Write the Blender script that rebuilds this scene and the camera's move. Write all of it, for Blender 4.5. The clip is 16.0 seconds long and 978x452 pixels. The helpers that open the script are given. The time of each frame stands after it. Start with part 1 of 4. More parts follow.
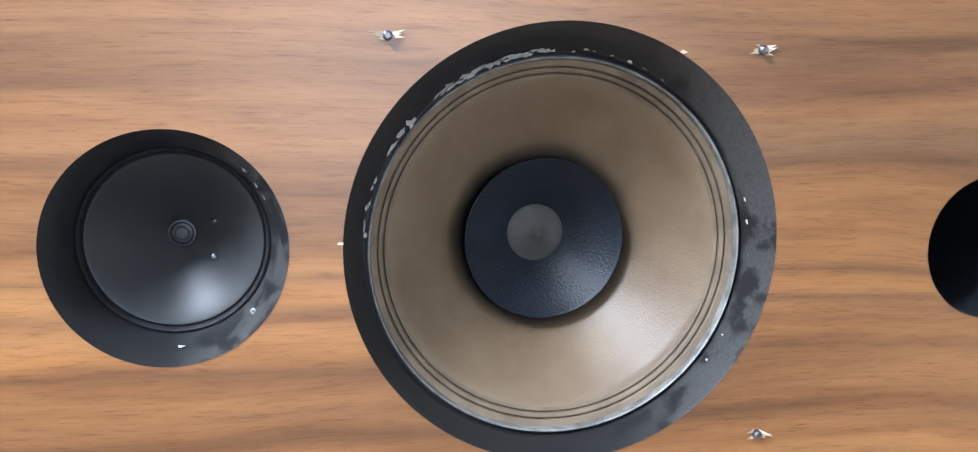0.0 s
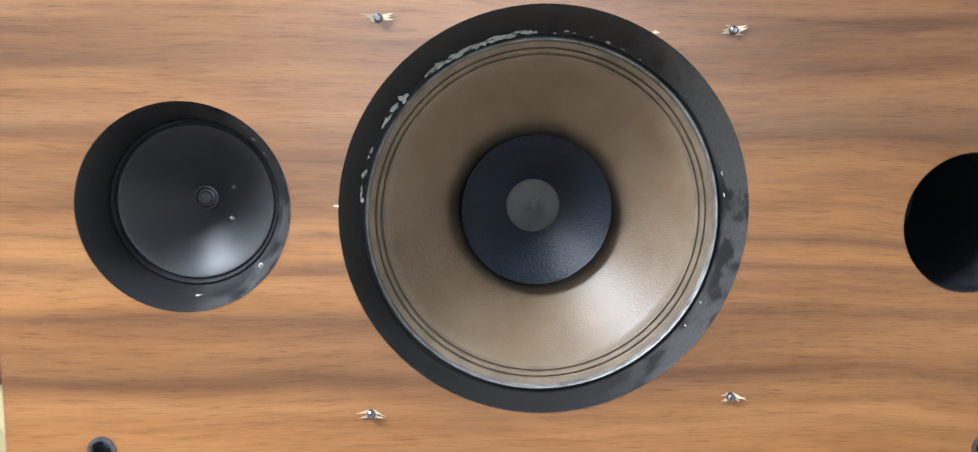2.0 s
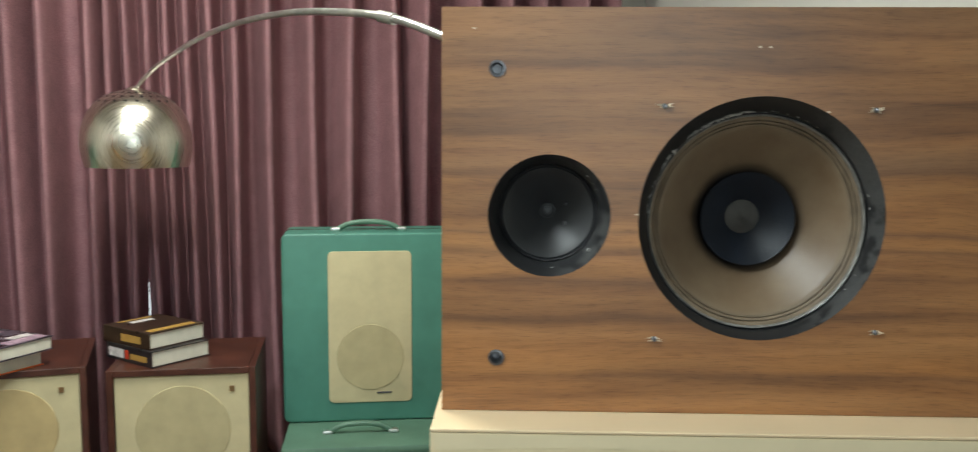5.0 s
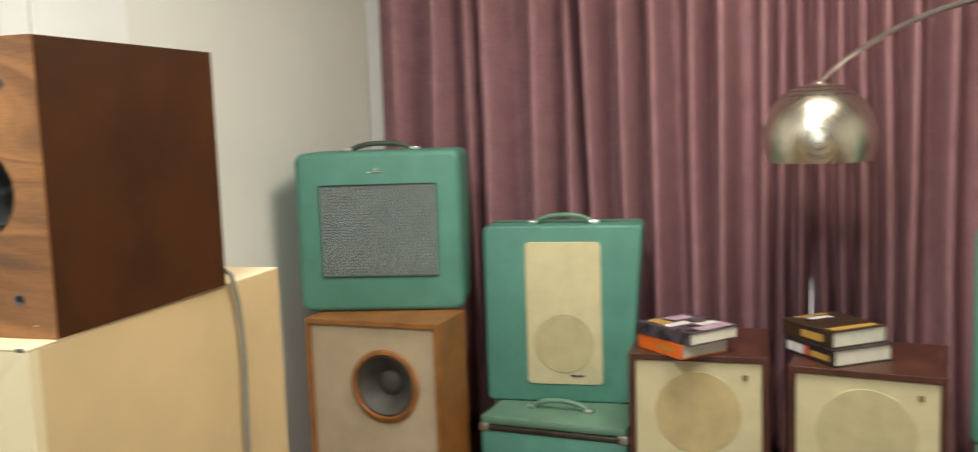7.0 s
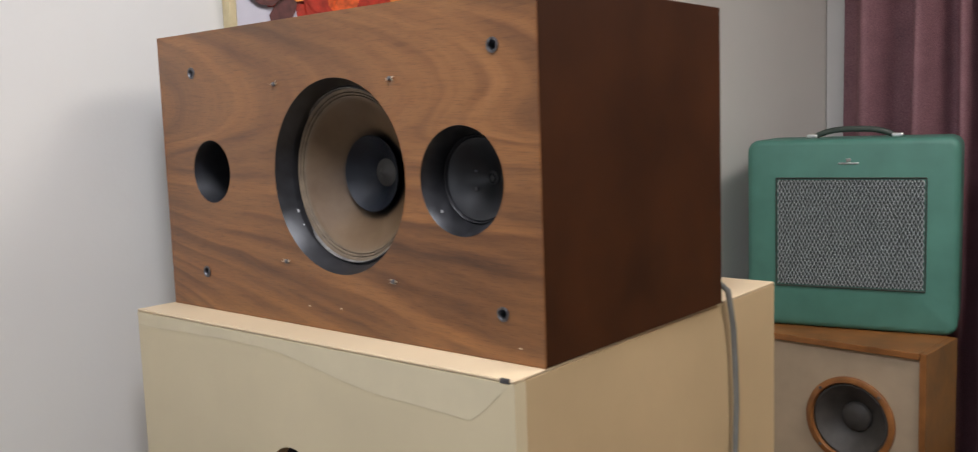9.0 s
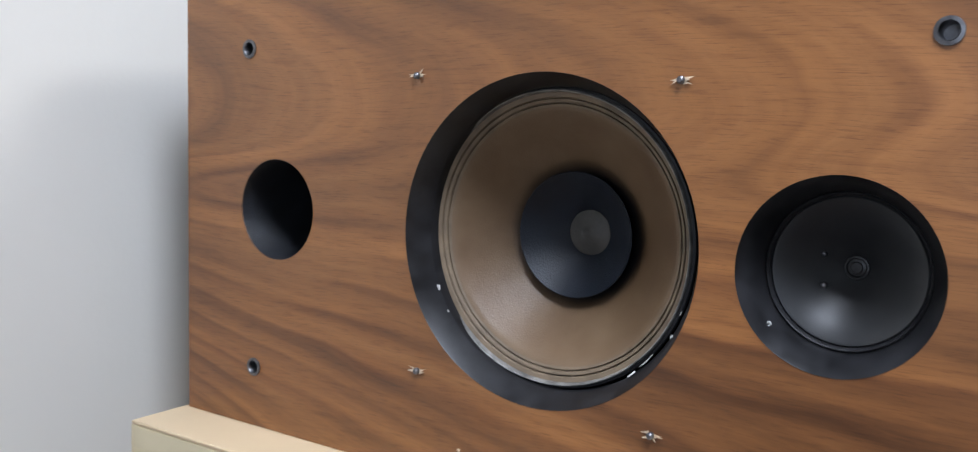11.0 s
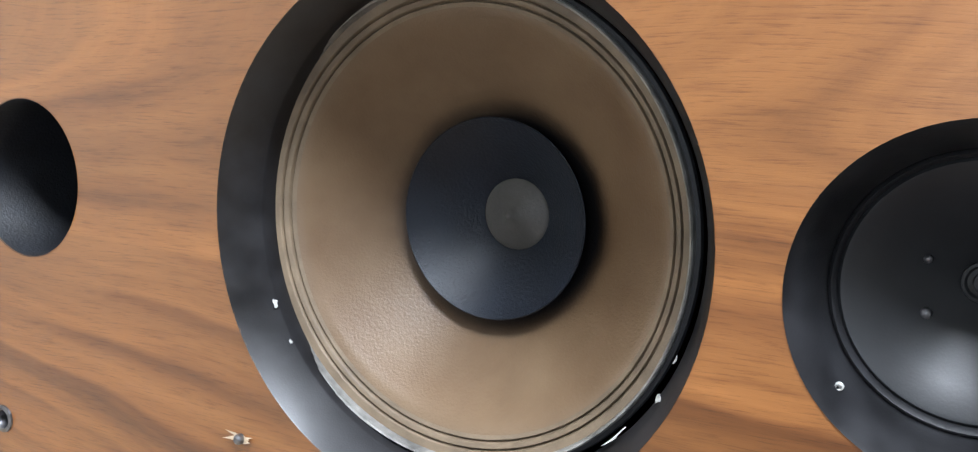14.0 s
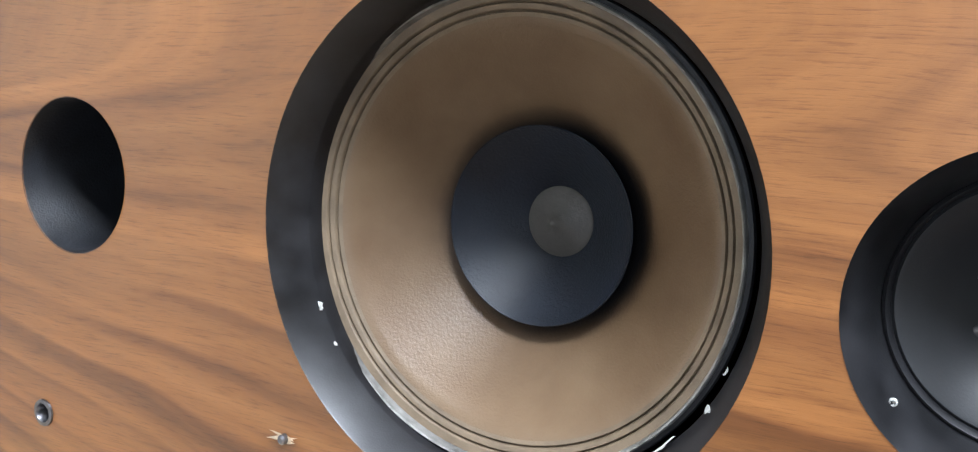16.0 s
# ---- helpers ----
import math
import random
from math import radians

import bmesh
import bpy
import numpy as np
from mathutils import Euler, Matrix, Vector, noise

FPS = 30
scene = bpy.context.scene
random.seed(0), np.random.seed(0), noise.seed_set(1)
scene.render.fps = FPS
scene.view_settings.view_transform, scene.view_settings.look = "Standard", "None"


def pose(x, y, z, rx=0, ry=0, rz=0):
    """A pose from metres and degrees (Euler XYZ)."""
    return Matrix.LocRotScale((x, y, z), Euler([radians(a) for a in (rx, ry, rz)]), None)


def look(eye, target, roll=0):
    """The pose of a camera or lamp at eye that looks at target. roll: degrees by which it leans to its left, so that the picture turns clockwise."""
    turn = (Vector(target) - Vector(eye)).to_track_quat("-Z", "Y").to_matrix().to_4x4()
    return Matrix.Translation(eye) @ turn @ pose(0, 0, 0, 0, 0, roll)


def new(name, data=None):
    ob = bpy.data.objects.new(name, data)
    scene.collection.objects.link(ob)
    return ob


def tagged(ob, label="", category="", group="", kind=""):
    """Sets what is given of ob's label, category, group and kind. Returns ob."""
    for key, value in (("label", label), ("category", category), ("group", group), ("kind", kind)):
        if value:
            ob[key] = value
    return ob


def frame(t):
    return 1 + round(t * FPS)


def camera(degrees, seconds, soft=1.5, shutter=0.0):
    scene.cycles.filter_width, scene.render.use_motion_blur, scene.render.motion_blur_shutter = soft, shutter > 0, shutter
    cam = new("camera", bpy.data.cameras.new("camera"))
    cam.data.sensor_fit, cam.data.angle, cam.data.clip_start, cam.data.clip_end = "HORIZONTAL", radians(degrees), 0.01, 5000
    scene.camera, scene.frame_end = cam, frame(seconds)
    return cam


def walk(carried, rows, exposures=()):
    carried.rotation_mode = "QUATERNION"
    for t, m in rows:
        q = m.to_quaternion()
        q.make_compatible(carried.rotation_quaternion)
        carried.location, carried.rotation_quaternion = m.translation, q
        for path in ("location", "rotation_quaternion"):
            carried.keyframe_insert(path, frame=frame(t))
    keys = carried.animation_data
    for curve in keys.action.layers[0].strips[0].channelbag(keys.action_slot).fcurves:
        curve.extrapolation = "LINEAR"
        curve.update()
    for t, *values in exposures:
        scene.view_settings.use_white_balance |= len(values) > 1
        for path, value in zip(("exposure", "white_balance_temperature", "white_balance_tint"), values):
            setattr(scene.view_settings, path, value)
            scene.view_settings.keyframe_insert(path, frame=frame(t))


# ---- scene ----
cam = camera(55.6, 16.0, 1.1, 0.4)
PATH = [
    (0, (-0.142, -0.52, 1.299), (0.201, 1.428, 1.0), 0.8),
    (0.5, (-0.131, -0.53, 1.3), (0.21, 1.416, 0.985), 1.0),
    (1, (-0.098, -0.545, 1.298), (0.207, 1.407, 0.984), 1.1),
    (1.5, (-0.067, -0.558, 1.29), (0.129, 1.41, 0.995), 1.1),
    (2, (-0.074, -0.58, 1.281), (0.045, 1.396, 0.998), 0.8),
    (2.5, (-0.119, -0.649, 1.288), (-0.005, 1.329, 1.017), 0.6),
    (3, (-0.141, -0.714, 1.287), (-0.03, 1.265, 1.02), 0.5),
    (3.2, (-0.148, -0.744, 1.289), (-0.037, 1.235, 1.024), 0.4),
    (5.3, (-0.297, -1.018, 1.308), (-0.462, 0.963, 1.09), 0.2),
    (5.5, (-0.326, -1.032, 1.307), (-0.573, 0.941, 1.089), 0.0),
    (6, (-0.413, -1.065, 1.313), (-0.862, 0.871, 1.093), -0.4),
    (6.5, (-0.467, -1.081, 1.328), (-1.295, 0.725, 1.1), -1.2),
    (7, (-0.542, -1.033, 1.328), (-1.744, 0.549, 1.1), -2.0),
    (7.5, (-0.67, -0.974, 1.313), (-2.118, 0.389, 1.095), -2.1),
    (8, (-0.744, -0.939, 1.305), (-2.355, 0.227, 1.093), -1.8),
    (8.5, (-0.841, -0.909, 1.308), (-2.545, 0.114, 1.085), -1.9),
    (9, (-0.955, -0.921, 1.317), (-2.693, 0.042, 1.093), -2.0),
    (9.5, (-1.11, -0.967, 1.322), (-2.865, -0.035, 1.103), -1.5),
    (9.7, (-1.191, -0.991, 1.338), (-2.943, -0.051, 1.122), -1.0),
    (11.8, (-1.702, -0.852, 1.328), (-3.244, 0.404, 1.117), 1.9),
    (12, (-1.725, -0.822, 1.325), (-3.258, 0.444, 1.11), 1.8),
    (12.5, (-1.753, -0.772, 1.324), (-3.266, 0.513, 1.078), 1.7),
    (13, (-1.773, -0.751, 1.322), (-3.268, 0.55, 1.059), 1.9),
    (13.5, (-1.787, -0.753, 1.316), (-3.288, 0.538, 1.037), 1.8),
    (14, (-1.799, -0.75, 1.317), (-3.3, 0.541, 1.028), 2.0),
    (14.5, (-1.806, -0.751, 1.317), (-3.309, 0.534, 1.016), 2.1),
    (15, (-1.81, -0.758, 1.32), (-3.314, 0.524, 1.012), 2.3),
    (15.5, (-1.812, -0.763, 1.325), (-3.314, 0.521, 1.016), 2.5),
    (16, (-1.81, -0.768, 1.322), (-3.319, 0.511, 1.025), 3.0),
]
walk(cam, [(t, look(eye, target, roll)) for t, eye, target, roll in PATH],
     [(0, 0.68, 5500, 11), (3, 0.38, 5950, 8), (5.5, -0.62, 6500, 0), (6.5, -0.25, 6900, 5), (7.5, -0.52, 6800, 7), (8.5, -1.0, 6300, 15), (9.5, -1.1, 6250, 18), (11.8, -0.56, 5500, 11), (12.5, -0.32, 5450, 10), (14, -0.02, 5900, 11), (16, 0.0, 5850, 11)])

# ---------------------------------------------------------------- world, light
world = bpy.data.worlds.new("world")
scene.world = world
world.use_nodes = True
wn = world.node_tree.nodes
sky = wn.new("ShaderNodeTexSky")
sky.sky_type, sky.sun_disc = "NISHITA", False
sky.sun_elevation, sky.sun_rotation = radians(35), radians(120)
world.node_tree.links.new(sky.outputs[0], wn["Background"].inputs[0])
wn["Background"].inputs[1].default_value = 0.1

ROOM = pose(-0.025, -0.037, 0, 0, 0, 16.86)      # the room's own axes: u along the curtain, v towards it
WALL_L, WALL_R, WALL_B, WALL_F, CEIL = -2.69, 1.20, 2.93, -3.4, 2.75


def room(u, v, z, rz=0.0):
    return ROOM @ pose(u, v, z, 0, 0, rz)


def area(name, m, sx, sy, watts, colour):
    d = bpy.data.lights.new(name, "AREA")
    d.shape, d.size, d.size_y, d.energy, d.color = "RECTANGLE", sx, sy, watts, colour
    ob = new(name, d)
    ob.matrix_world = m
    return ob


# daylight in the tall window behind the camera
area("window_daylight", ROOM @ pose(-0.85, WALL_F + 0.02, 1.62, 90, 0, 0), 1.5, 1.75, 34, (0.86, 0.94, 1.0))
# overhead lamps: one over the camera's way, one added unseen to brighten the curtain
area("unseen_overhead_light", ROOM @ pose(-1.48, -0.40, CEIL - 0.06, 0, 0, 0), 0.6, 0.6, 92, (0.95, 0.98, 1.0))
area("unseen_overhead_light", ROOM @ pose(-0.78, 1.28, CEIL - 0.06, 0, 0, 0), 0.8, 0.8, 80, (1.0, 0.95, 0.86))


# ---------------------------------------------------------------- materials
def mat(name, rough=0.6, metal=0.0):
    m = bpy.data.materials.new(name)
    m.use_nodes = True
    p = m.node_tree.nodes["Principled BSDF"]
    p.inputs["Roughness"].default_value, p.inputs["Metallic"].default_value = rough, metal
    return m, m.node_tree.nodes, m.node_tree.links, p


def coords(n, l, scale, rot=(0, 0, 0), loc=(0, 0, 0)):
    tc, mp = n.new("ShaderNodeTexCoord"), n.new("ShaderNodeMapping")
    mp.inputs["Scale"].default_value, mp.inputs["Rotation"].default_value, mp.inputs["Location"].default_value = scale, rot, loc
    l.new(tc.outputs["Object"], mp.inputs[0])
    return mp.outputs[0]


def noise_tex(n, l, vec, scale, detail=4.0, rough=0.55, dist=0.0):
    t = n.new("ShaderNodeTexNoise")
    t.inputs["Scale"].default_value, t.inputs["Detail"].default_value = scale, detail
    t.inputs["Roughness"].default_value, t.inputs["Distortion"].default_value = rough, dist
    l.new(vec, t.inputs["Vector"])
    return t.outputs["Fac"]


def ramp(n, l, fac, stops):
    r = n.new("ShaderNodeValToRGB")
    e = r.color_ramp.elements
    while len(e) < len(stops):
        e.new(0.5)
    for el, (pos, col) in zip(e, stops):
        el.position, el.color = pos, (*col, 1)
    l.new(fac, r.inputs[0])
    return r.outputs[0]


def mix(n, l, fac, a, b, mode="MIX"):
    x = n.new("ShaderNodeMix")
    x.data_type, x.blend_type = "RGBA", mode
    for sock, v in ((0, fac), (6, a), (7, b)):
        if isinstance(v, (int, float)):
            x.inputs[sock].default_value = v
        elif isinstance(v, tuple):
            x.inputs[sock].default_value = (*v, 1)
        else:
            l.new(v, x.inputs[sock])
    return x.outputs[2]


def bump(n, l, p, height, strength, dist=0.002):
    b = n.new("ShaderNodeBump")
    b.inputs["Strength"].default_value, b.inputs["Distance"].default_value = strength, dist
    l.new(height, b.inputs["Height"])
    l.new(b.outputs[0], p.inputs["Normal"])


def rough_var(n, l, p, fac, lo, hi):
    r = n.new("ShaderNodeMapRange")
    r.inputs["To Min"].default_value, r.inputs["To Max"].default_value = lo, hi
    l.new(fac, r.inputs[0])
    l.new(r.outputs[0], p.inputs["Roughness"])


def plain(name, col, rough=0.6, metal=0.0, var=0.25, scale=25.0, bumps=0.15, bump_scale=300.0, gloss_var=0.08):
    """A surface of one colour with broad blotches, fine grain and a little relief."""
    m, n, l, p = mat(name, rough, metal)
    v = coords(n, l, (1, 1, 1))
    big, fine = noise_tex(n, l, v, scale, 5), noise_tex(n, l, v, bump_scale, 3)
    dark = tuple(c * (1 - var) for c in col)
    lite = tuple(min(1, c * (1 + var)) for c in col)
    l.new(ramp(n, l, big, [(0.3, dark), (0.7, lite)]), p.inputs["Base Color"])
    rough_var(n, l, p, big, max(0.05, rough - gloss_var), min(1, rough + gloss_var))
    bump(n, l, p, fine, bumps, 0.001)
    return m


def calc(n, l, op, a, b=0.0, c=0.0):
    """One Math node; numbers and sockets both serve as inputs."""
    x = n.new("ShaderNodeMath")
    x.operation = op
    for i, v in enumerate((a, b, c)):
        if isinstance(v, (int, float)):
            x.inputs[i].default_value = v
        else:
            l.new(v, x.inputs[i])
    return x.outputs[0]


def span(n, l, v, lo, hi, to_lo=0.0, to_hi=1.0):
    """A smooth step from to_lo at lo to to_hi at hi."""
    r = n.new("ShaderNodeMapRange")
    r.interpolation_type = "SMOOTHSTEP"
    for k, q in (("From Min", lo), ("From Max", hi), ("To Min", to_lo), ("To Max", to_hi)):
        r.inputs[k].default_value = q
    l.new(v, r.inputs["Value"])
    return r.outputs["Result"]


def join(n, l, x, y, z):
    v = n.new("ShaderNodeCombineXYZ")
    for i, q in enumerate((x, y, z)):
        if isinstance(q, (int, float)):
            v.inputs[i].default_value = q
        else:
            l.new(q, v.inputs[i])
    return v.outputs[0]


def straight_figure(n, l, x, z):
    """Grain along x that bends more and more towards the far end of the board."""
    return z, span(n, l, x, -0.02, 0.34, 0.030, 0.105)


def flame_figure(n, l, x, z):
    """A cathedral flame along the upper half, and a fan of nearly straight grain below it."""
    dz = calc(n, l, "SUBTRACT", z, 0.112)
    arch = calc(n, l, "POWER", calc(n, l, "ABSOLUTE", dz), 1.8)
    flame = calc(n, l, "MULTIPLY", calc(n, l, "MULTIPLY_ADD", arch, 12.0, x), 0.25)
    fan = calc(n, l, "DIVIDE", calc(n, l, "SUBTRACT", z, 0.03), calc(n, l, "MULTIPLY_ADD", x, 1.3, 1.3))
    up = span(n, l, z, 0.005, 0.085)
    both = calc(n, l, "MULTIPLY_ADD", up, calc(n, l, "SUBTRACT", flame, fan), fan)
    return both, 0.055


def veneer(name, shift, figure, tones, boards=(), rings=0.0):
    """Walnut veneer: the figure gives the run of the grain; streaks, growth lines and pores follow it."""
    m, n, l, p = mat(name, 0.42)
    tc, sep = n.new("ShaderNodeTexCoord"), n.new("ShaderNodeSeparateXYZ")
    v = tc.outputs["Object"]
    l.new(v, sep.inputs[0])
    x, z = sep.outputs["X"], sep.outputs["Z"]
    run, swirl = figure(n, l, x, z)
    sx, sz = shift
    warp = noise_tex(n, l, join(n, l, calc(n, l, "MULTIPLY_ADD", x, 1.9, sx), 0.0, calc(n, l, "MULTIPLY_ADD", z, 5.2, sz)), 1.0, 2.5, 0.5)
    ripple = noise_tex(n, l, join(n, l, calc(n, l, "MULTIPLY_ADD", x, 9.0, sz), 0.0, calc(n, l, "MULTIPLY_ADD", z, 16.0, sx)), 1.0, 2.0, 0.5)
    f = calc(n, l, "MULTIPLY_ADD", calc(n, l, "SUBTRACT", warp, 0.5), swirl, run)
    f = calc(n, l, "MULTIPLY_ADD", calc(n, l, "SUBTRACT", ripple, 0.5), 0.0085, f)

    def along(kx, kf, off):
        return join(n, l, calc(n, l, "MULTIPLY_ADD", x, kx, off), 0.0, calc(n, l, "MULTIPLY", f, kf))

    streak = noise_tex(n, l, along(2.2, 36, sx), 1.0, 6, 0.62)
    band = noise_tex(n, l, along(1.7, 17, sx + 7), 1.0, 3, 0.5)
    fine = calc(n, l, "MULTIPLY_ADD", calc(n, l, "SUBTRACT", warp, 0.5), 0.05, z)
    fleck = noise_tex(n, l, join(n, l, calc(n, l, "MULTIPLY_ADD", x, 17, sx), 0.0, calc(n, l, "MULTIPLY", fine, 210)), 1.0, 4, 0.6)
    pore = noise_tex(n, l, join(n, l, calc(n, l, "MULTIPLY_ADD", x, 42, sx), 0.0, calc(n, l, "MULTIPLY", fine, 900)), 1.0, 4, 0.7)
    a, b, c, d = tones
    col = ramp(n, l, streak, [(0.28, a), (0.42, b), (0.56, c), (0.74, d)])
    col = mix(n, l, 1.0, col, ramp(n, l, band, [(0.34, (0.70, 0.68, 0.69)), (0.62, (1.12, 1.09, 1.06))]), "MULTIPLY")
    if boards:
        height = calc(n, l, "MULTIPLY", calc(n, l, "ADD", f, 0.217), 2.2)
        strength = span(n, l, noise_tex(n, l, along(3.2, 9, sx + 11), 1.0, 2), 0.36, 0.58, 0.35, 1.0)
        col = mix(n, l, strength, col, mix(n, l, 1.0, col, ramp(n, l, height, [((q + 0.217) * 2.2, k) for q, k in boards]), "MULTIPLY"))
    if rings:
        saw = calc(n, l, "FRACT", calc(n, l, "MULTIPLY", calc(n, l, "MULTIPLY_ADD", band, 0.03, f), rings))
        ring_col = ramp(n, l, saw, [(0.0, (1.10, 1.08, 1.05)), (0.45, (1.03, 1.02, 1.0)), (0.88, (0.64, 0.58, 0.55)), (1.0, (1.06, 1.04, 1.03))])
        col = mix(n, l, span(n, l, noise_tex(n, l, along(4, 11, 5.0), 1.0, 2), 0.38, 0.62, 0.1, 1.0), col, mix(n, l, 1.0, col, ring_col, "MULTIPLY"))
    col = mix(n, l, 1.0, col, ramp(n, l, fleck, [(0.30, (0.80, 0.76, 0.74)), (0.45, (0.99, 0.98, 0.98)), (0.70, (1.07, 1.06, 1.06))]), "MULTIPLY")
    col = mix(n, l, 1.0, col, ramp(n, l, pore, [(0.30, (0.60, 0.54, 0.50)), (0.48, (1.05, 1.04, 1.03))]), "MULTIPLY")
    l.new(col, p.inputs["Base Color"])
    rough_var(n, l, p, streak, 0.34, 0.5)
    p.inputs["Coat Weight"].default_value, p.inputs["Coat Roughness"].default_value = 0.45, 0.3
    bump(n, l, p, pore, 0.14, 0.0006)
    return m


# the greyish tone of the upper boards paints in sheen from the ceiling
PALE, MID, LINE, AMBER, SHEEN_GREY = (1.08, 1.07, 1.05), (1.0, 1.0, 1.0), (0.64, 0.62, 0.66), (1.16, 1.12, 0.96), (0.86, 0.90, 1.02)
BOARDS = ((-0.21, AMBER), (-0.172, MID), (-0.166, LINE), (-0.158, AMBER), (-0.108, PALE), (-0.100, LINE), (-0.092, MID), (-0.067, MID), (-0.060, LINE), (-0.052, AMBER),
          (-0.036, PALE), (-0.030, LINE), (-0.024, AMBER), (-0.016, AMBER), (-0.011, LINE), (-0.005, AMBER), (0.046, AMBER), (0.053, LINE), (0.062, SHEEN_GREY), (0.090, MID),
          (0.098, LINE), (0.108, (0.7, 0.68, 0.68)), (0.118, SHEEN_GREY), (0.160, MID), (0.168, LINE), (0.178, SHEEN_GREY), (0.228, SHEEN_GREY))
VENEER_A = veneer("walnut_veneer_straight", (0.3, 0.2), straight_figure, ((0.140, 0.058, 0.0190), (0.238, 0.108, 0.036), (0.312, 0.149, 0.051), (0.38, 0.193, 0.070)), BOARDS)
VENEER_B = veneer("walnut_veneer_figured", (4.1, 2.3), flame_figure, ((0.092, 0.036, 0.0100), (0.190, 0.079, 0.0220), (0.256, 0.110, 0.031), (0.34, 0.156, 0.049)), (), 34.0)
SIDE_WOOD = plain("dark_stained_side", (0.048, 0.0138, 0.0024), 0.6, 0, 0.3, 8, 0.1, 500)
SIDE_WOOD.node_tree.nodes["Principled BSDF"].inputs["Specular IOR Level"].default_value = 0.2
BLACK = plain("black_paint", (0.013, 0.013, 0.0145), 0.40, 0, 0.7, 34, 0.08, 900, 0.24)


def dusty_black(name, x0, x1):
    """Black paint, rubbed grey and dusty towards one side, with bare dark spots and pale pinpricks."""
    m, n, l, p = mat(name, 0.42)
    tc, sep = n.new("ShaderNodeTexCoord"), n.new("ShaderNodeSeparateXYZ")
    v = tc.outputs["Object"]
    l.new(v, sep.inputs[0])
    blot, fine = noise_tex(n, l, v, 38, 5, 0.6), noise_tex(n, l, v, 420, 3, 0.7)
    side = span(n, l, sep.outputs["X"], x0, x1, 0.0, 1.0)
    dust = calc(n, l, "MULTIPLY", side, span(n, l, blot, 0.42, 0.52))
    grain = span(n, l, fine, 0.35, 0.65, 0.55, 1.0)
    dust = calc(n, l, "MULTIPLY", dust, grain)
    col = mix(n, l, dust, (0.020, 0.020, 0.021), (0.062, 0.062, 0.061))
    col = mix(n, l, span(n, l, fine, 0.735, 0.76), col, (0.26, 0.26, 0.25))
    l.new(col, p.inputs["Base Color"])
    l.new(calc(n, l, "MULTIPLY_ADD", dust, 0.16, span(n, l, blot, 0.3, 0.7, 0.30, 0.42)), p.inputs["Roughness"])
    bump(n, l, p, fine, 0.10, 0.001)
    return m


DUSTY_WOOFER, DUSTY_TWEETER = dusty_black("dusty_black_paint", 0.02, 0.10), dusty_black("dusty_black_tweeter_paint", -0.235, -0.195)
BLACK_RUBBER = plain("black_rubber", (0.013, 0.013, 0.015), 0.55, 0, 0.4, 40, 0.2, 600)
TWEETER_CONE = plain("black_paper_cone", (0.022, 0.023, 0.025), 0.44, 0, 0.3, 20, 0.06, 900)
FLOCK = plain("black_flocked_tube", (0.007, 0.008, 0.011), 0.55, 0, 0.6, 60, 0.5, 600)
CHIP = plain("pale_chipped_paint", (0.46, 0.46, 0.44), 0.6, 0, 0.35, 300, 0.3, 700)
FILM = plain("clear_film_over_cream", (0.69, 0.60, 0.40), 0.16, 0, 0.05, 12, 0.1, 60)


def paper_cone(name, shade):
    """Aged paper, turning black round the centre with a soft edge."""
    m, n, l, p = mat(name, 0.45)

    def tint(c):
        return tuple(a * b for a, b in zip(c, shade))

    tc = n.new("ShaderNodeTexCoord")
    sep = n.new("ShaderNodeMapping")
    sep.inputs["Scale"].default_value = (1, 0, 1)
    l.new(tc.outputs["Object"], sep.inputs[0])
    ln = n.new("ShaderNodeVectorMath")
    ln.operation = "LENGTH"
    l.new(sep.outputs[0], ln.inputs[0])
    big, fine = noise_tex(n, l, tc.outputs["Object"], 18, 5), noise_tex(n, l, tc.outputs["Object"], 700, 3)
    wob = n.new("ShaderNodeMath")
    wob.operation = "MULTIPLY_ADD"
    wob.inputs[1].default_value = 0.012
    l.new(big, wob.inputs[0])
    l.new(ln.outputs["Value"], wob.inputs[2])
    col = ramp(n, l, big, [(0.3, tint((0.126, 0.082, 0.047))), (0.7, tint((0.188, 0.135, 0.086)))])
    dark_centre = ramp(n, l, wob.outputs[0], [(0.060, (1, 1, 1)), (0.071, (0, 0, 0))])
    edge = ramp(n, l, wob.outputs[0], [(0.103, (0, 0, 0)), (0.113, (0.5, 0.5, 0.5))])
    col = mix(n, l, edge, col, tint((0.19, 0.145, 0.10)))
    l.new(mix(n, l, dark_centre, col, (0.012, 0.011, 0.012)), p.inputs["Base Color"])
    rough_var(n, l, p, big, 0.34, 0.48)
    bump(n, l, p, fine, 0.3, 0.0008)
    return m


# second one: same paper with the dimmer light there put into its colour
PAPER, PAPER_SHADED = paper_cone("aged_paper_cone", (1.06, 1.05, 1.0)), paper_cone("aged_paper_cone_shaded", (0.95, 0.86, 0.74))
SURROUND = plain("doped_paper_surround", (0.165, 0.122, 0.078), 0.55, 0, 0.3, 40, 0.4, 500)
# the blue in this colour stands for window sky reflected in dark paper
WHIZZER = plain("dark_paper_sky_reflection", (0.0085, 0.0125, 0.021), 0.46, 0, 0.3, 30, 0.5, 600)
PLUG = plain("grey_felt_plug", (0.090, 0.084, 0.076), 0.55, 0, 0.2, 60, 0.3, 500)
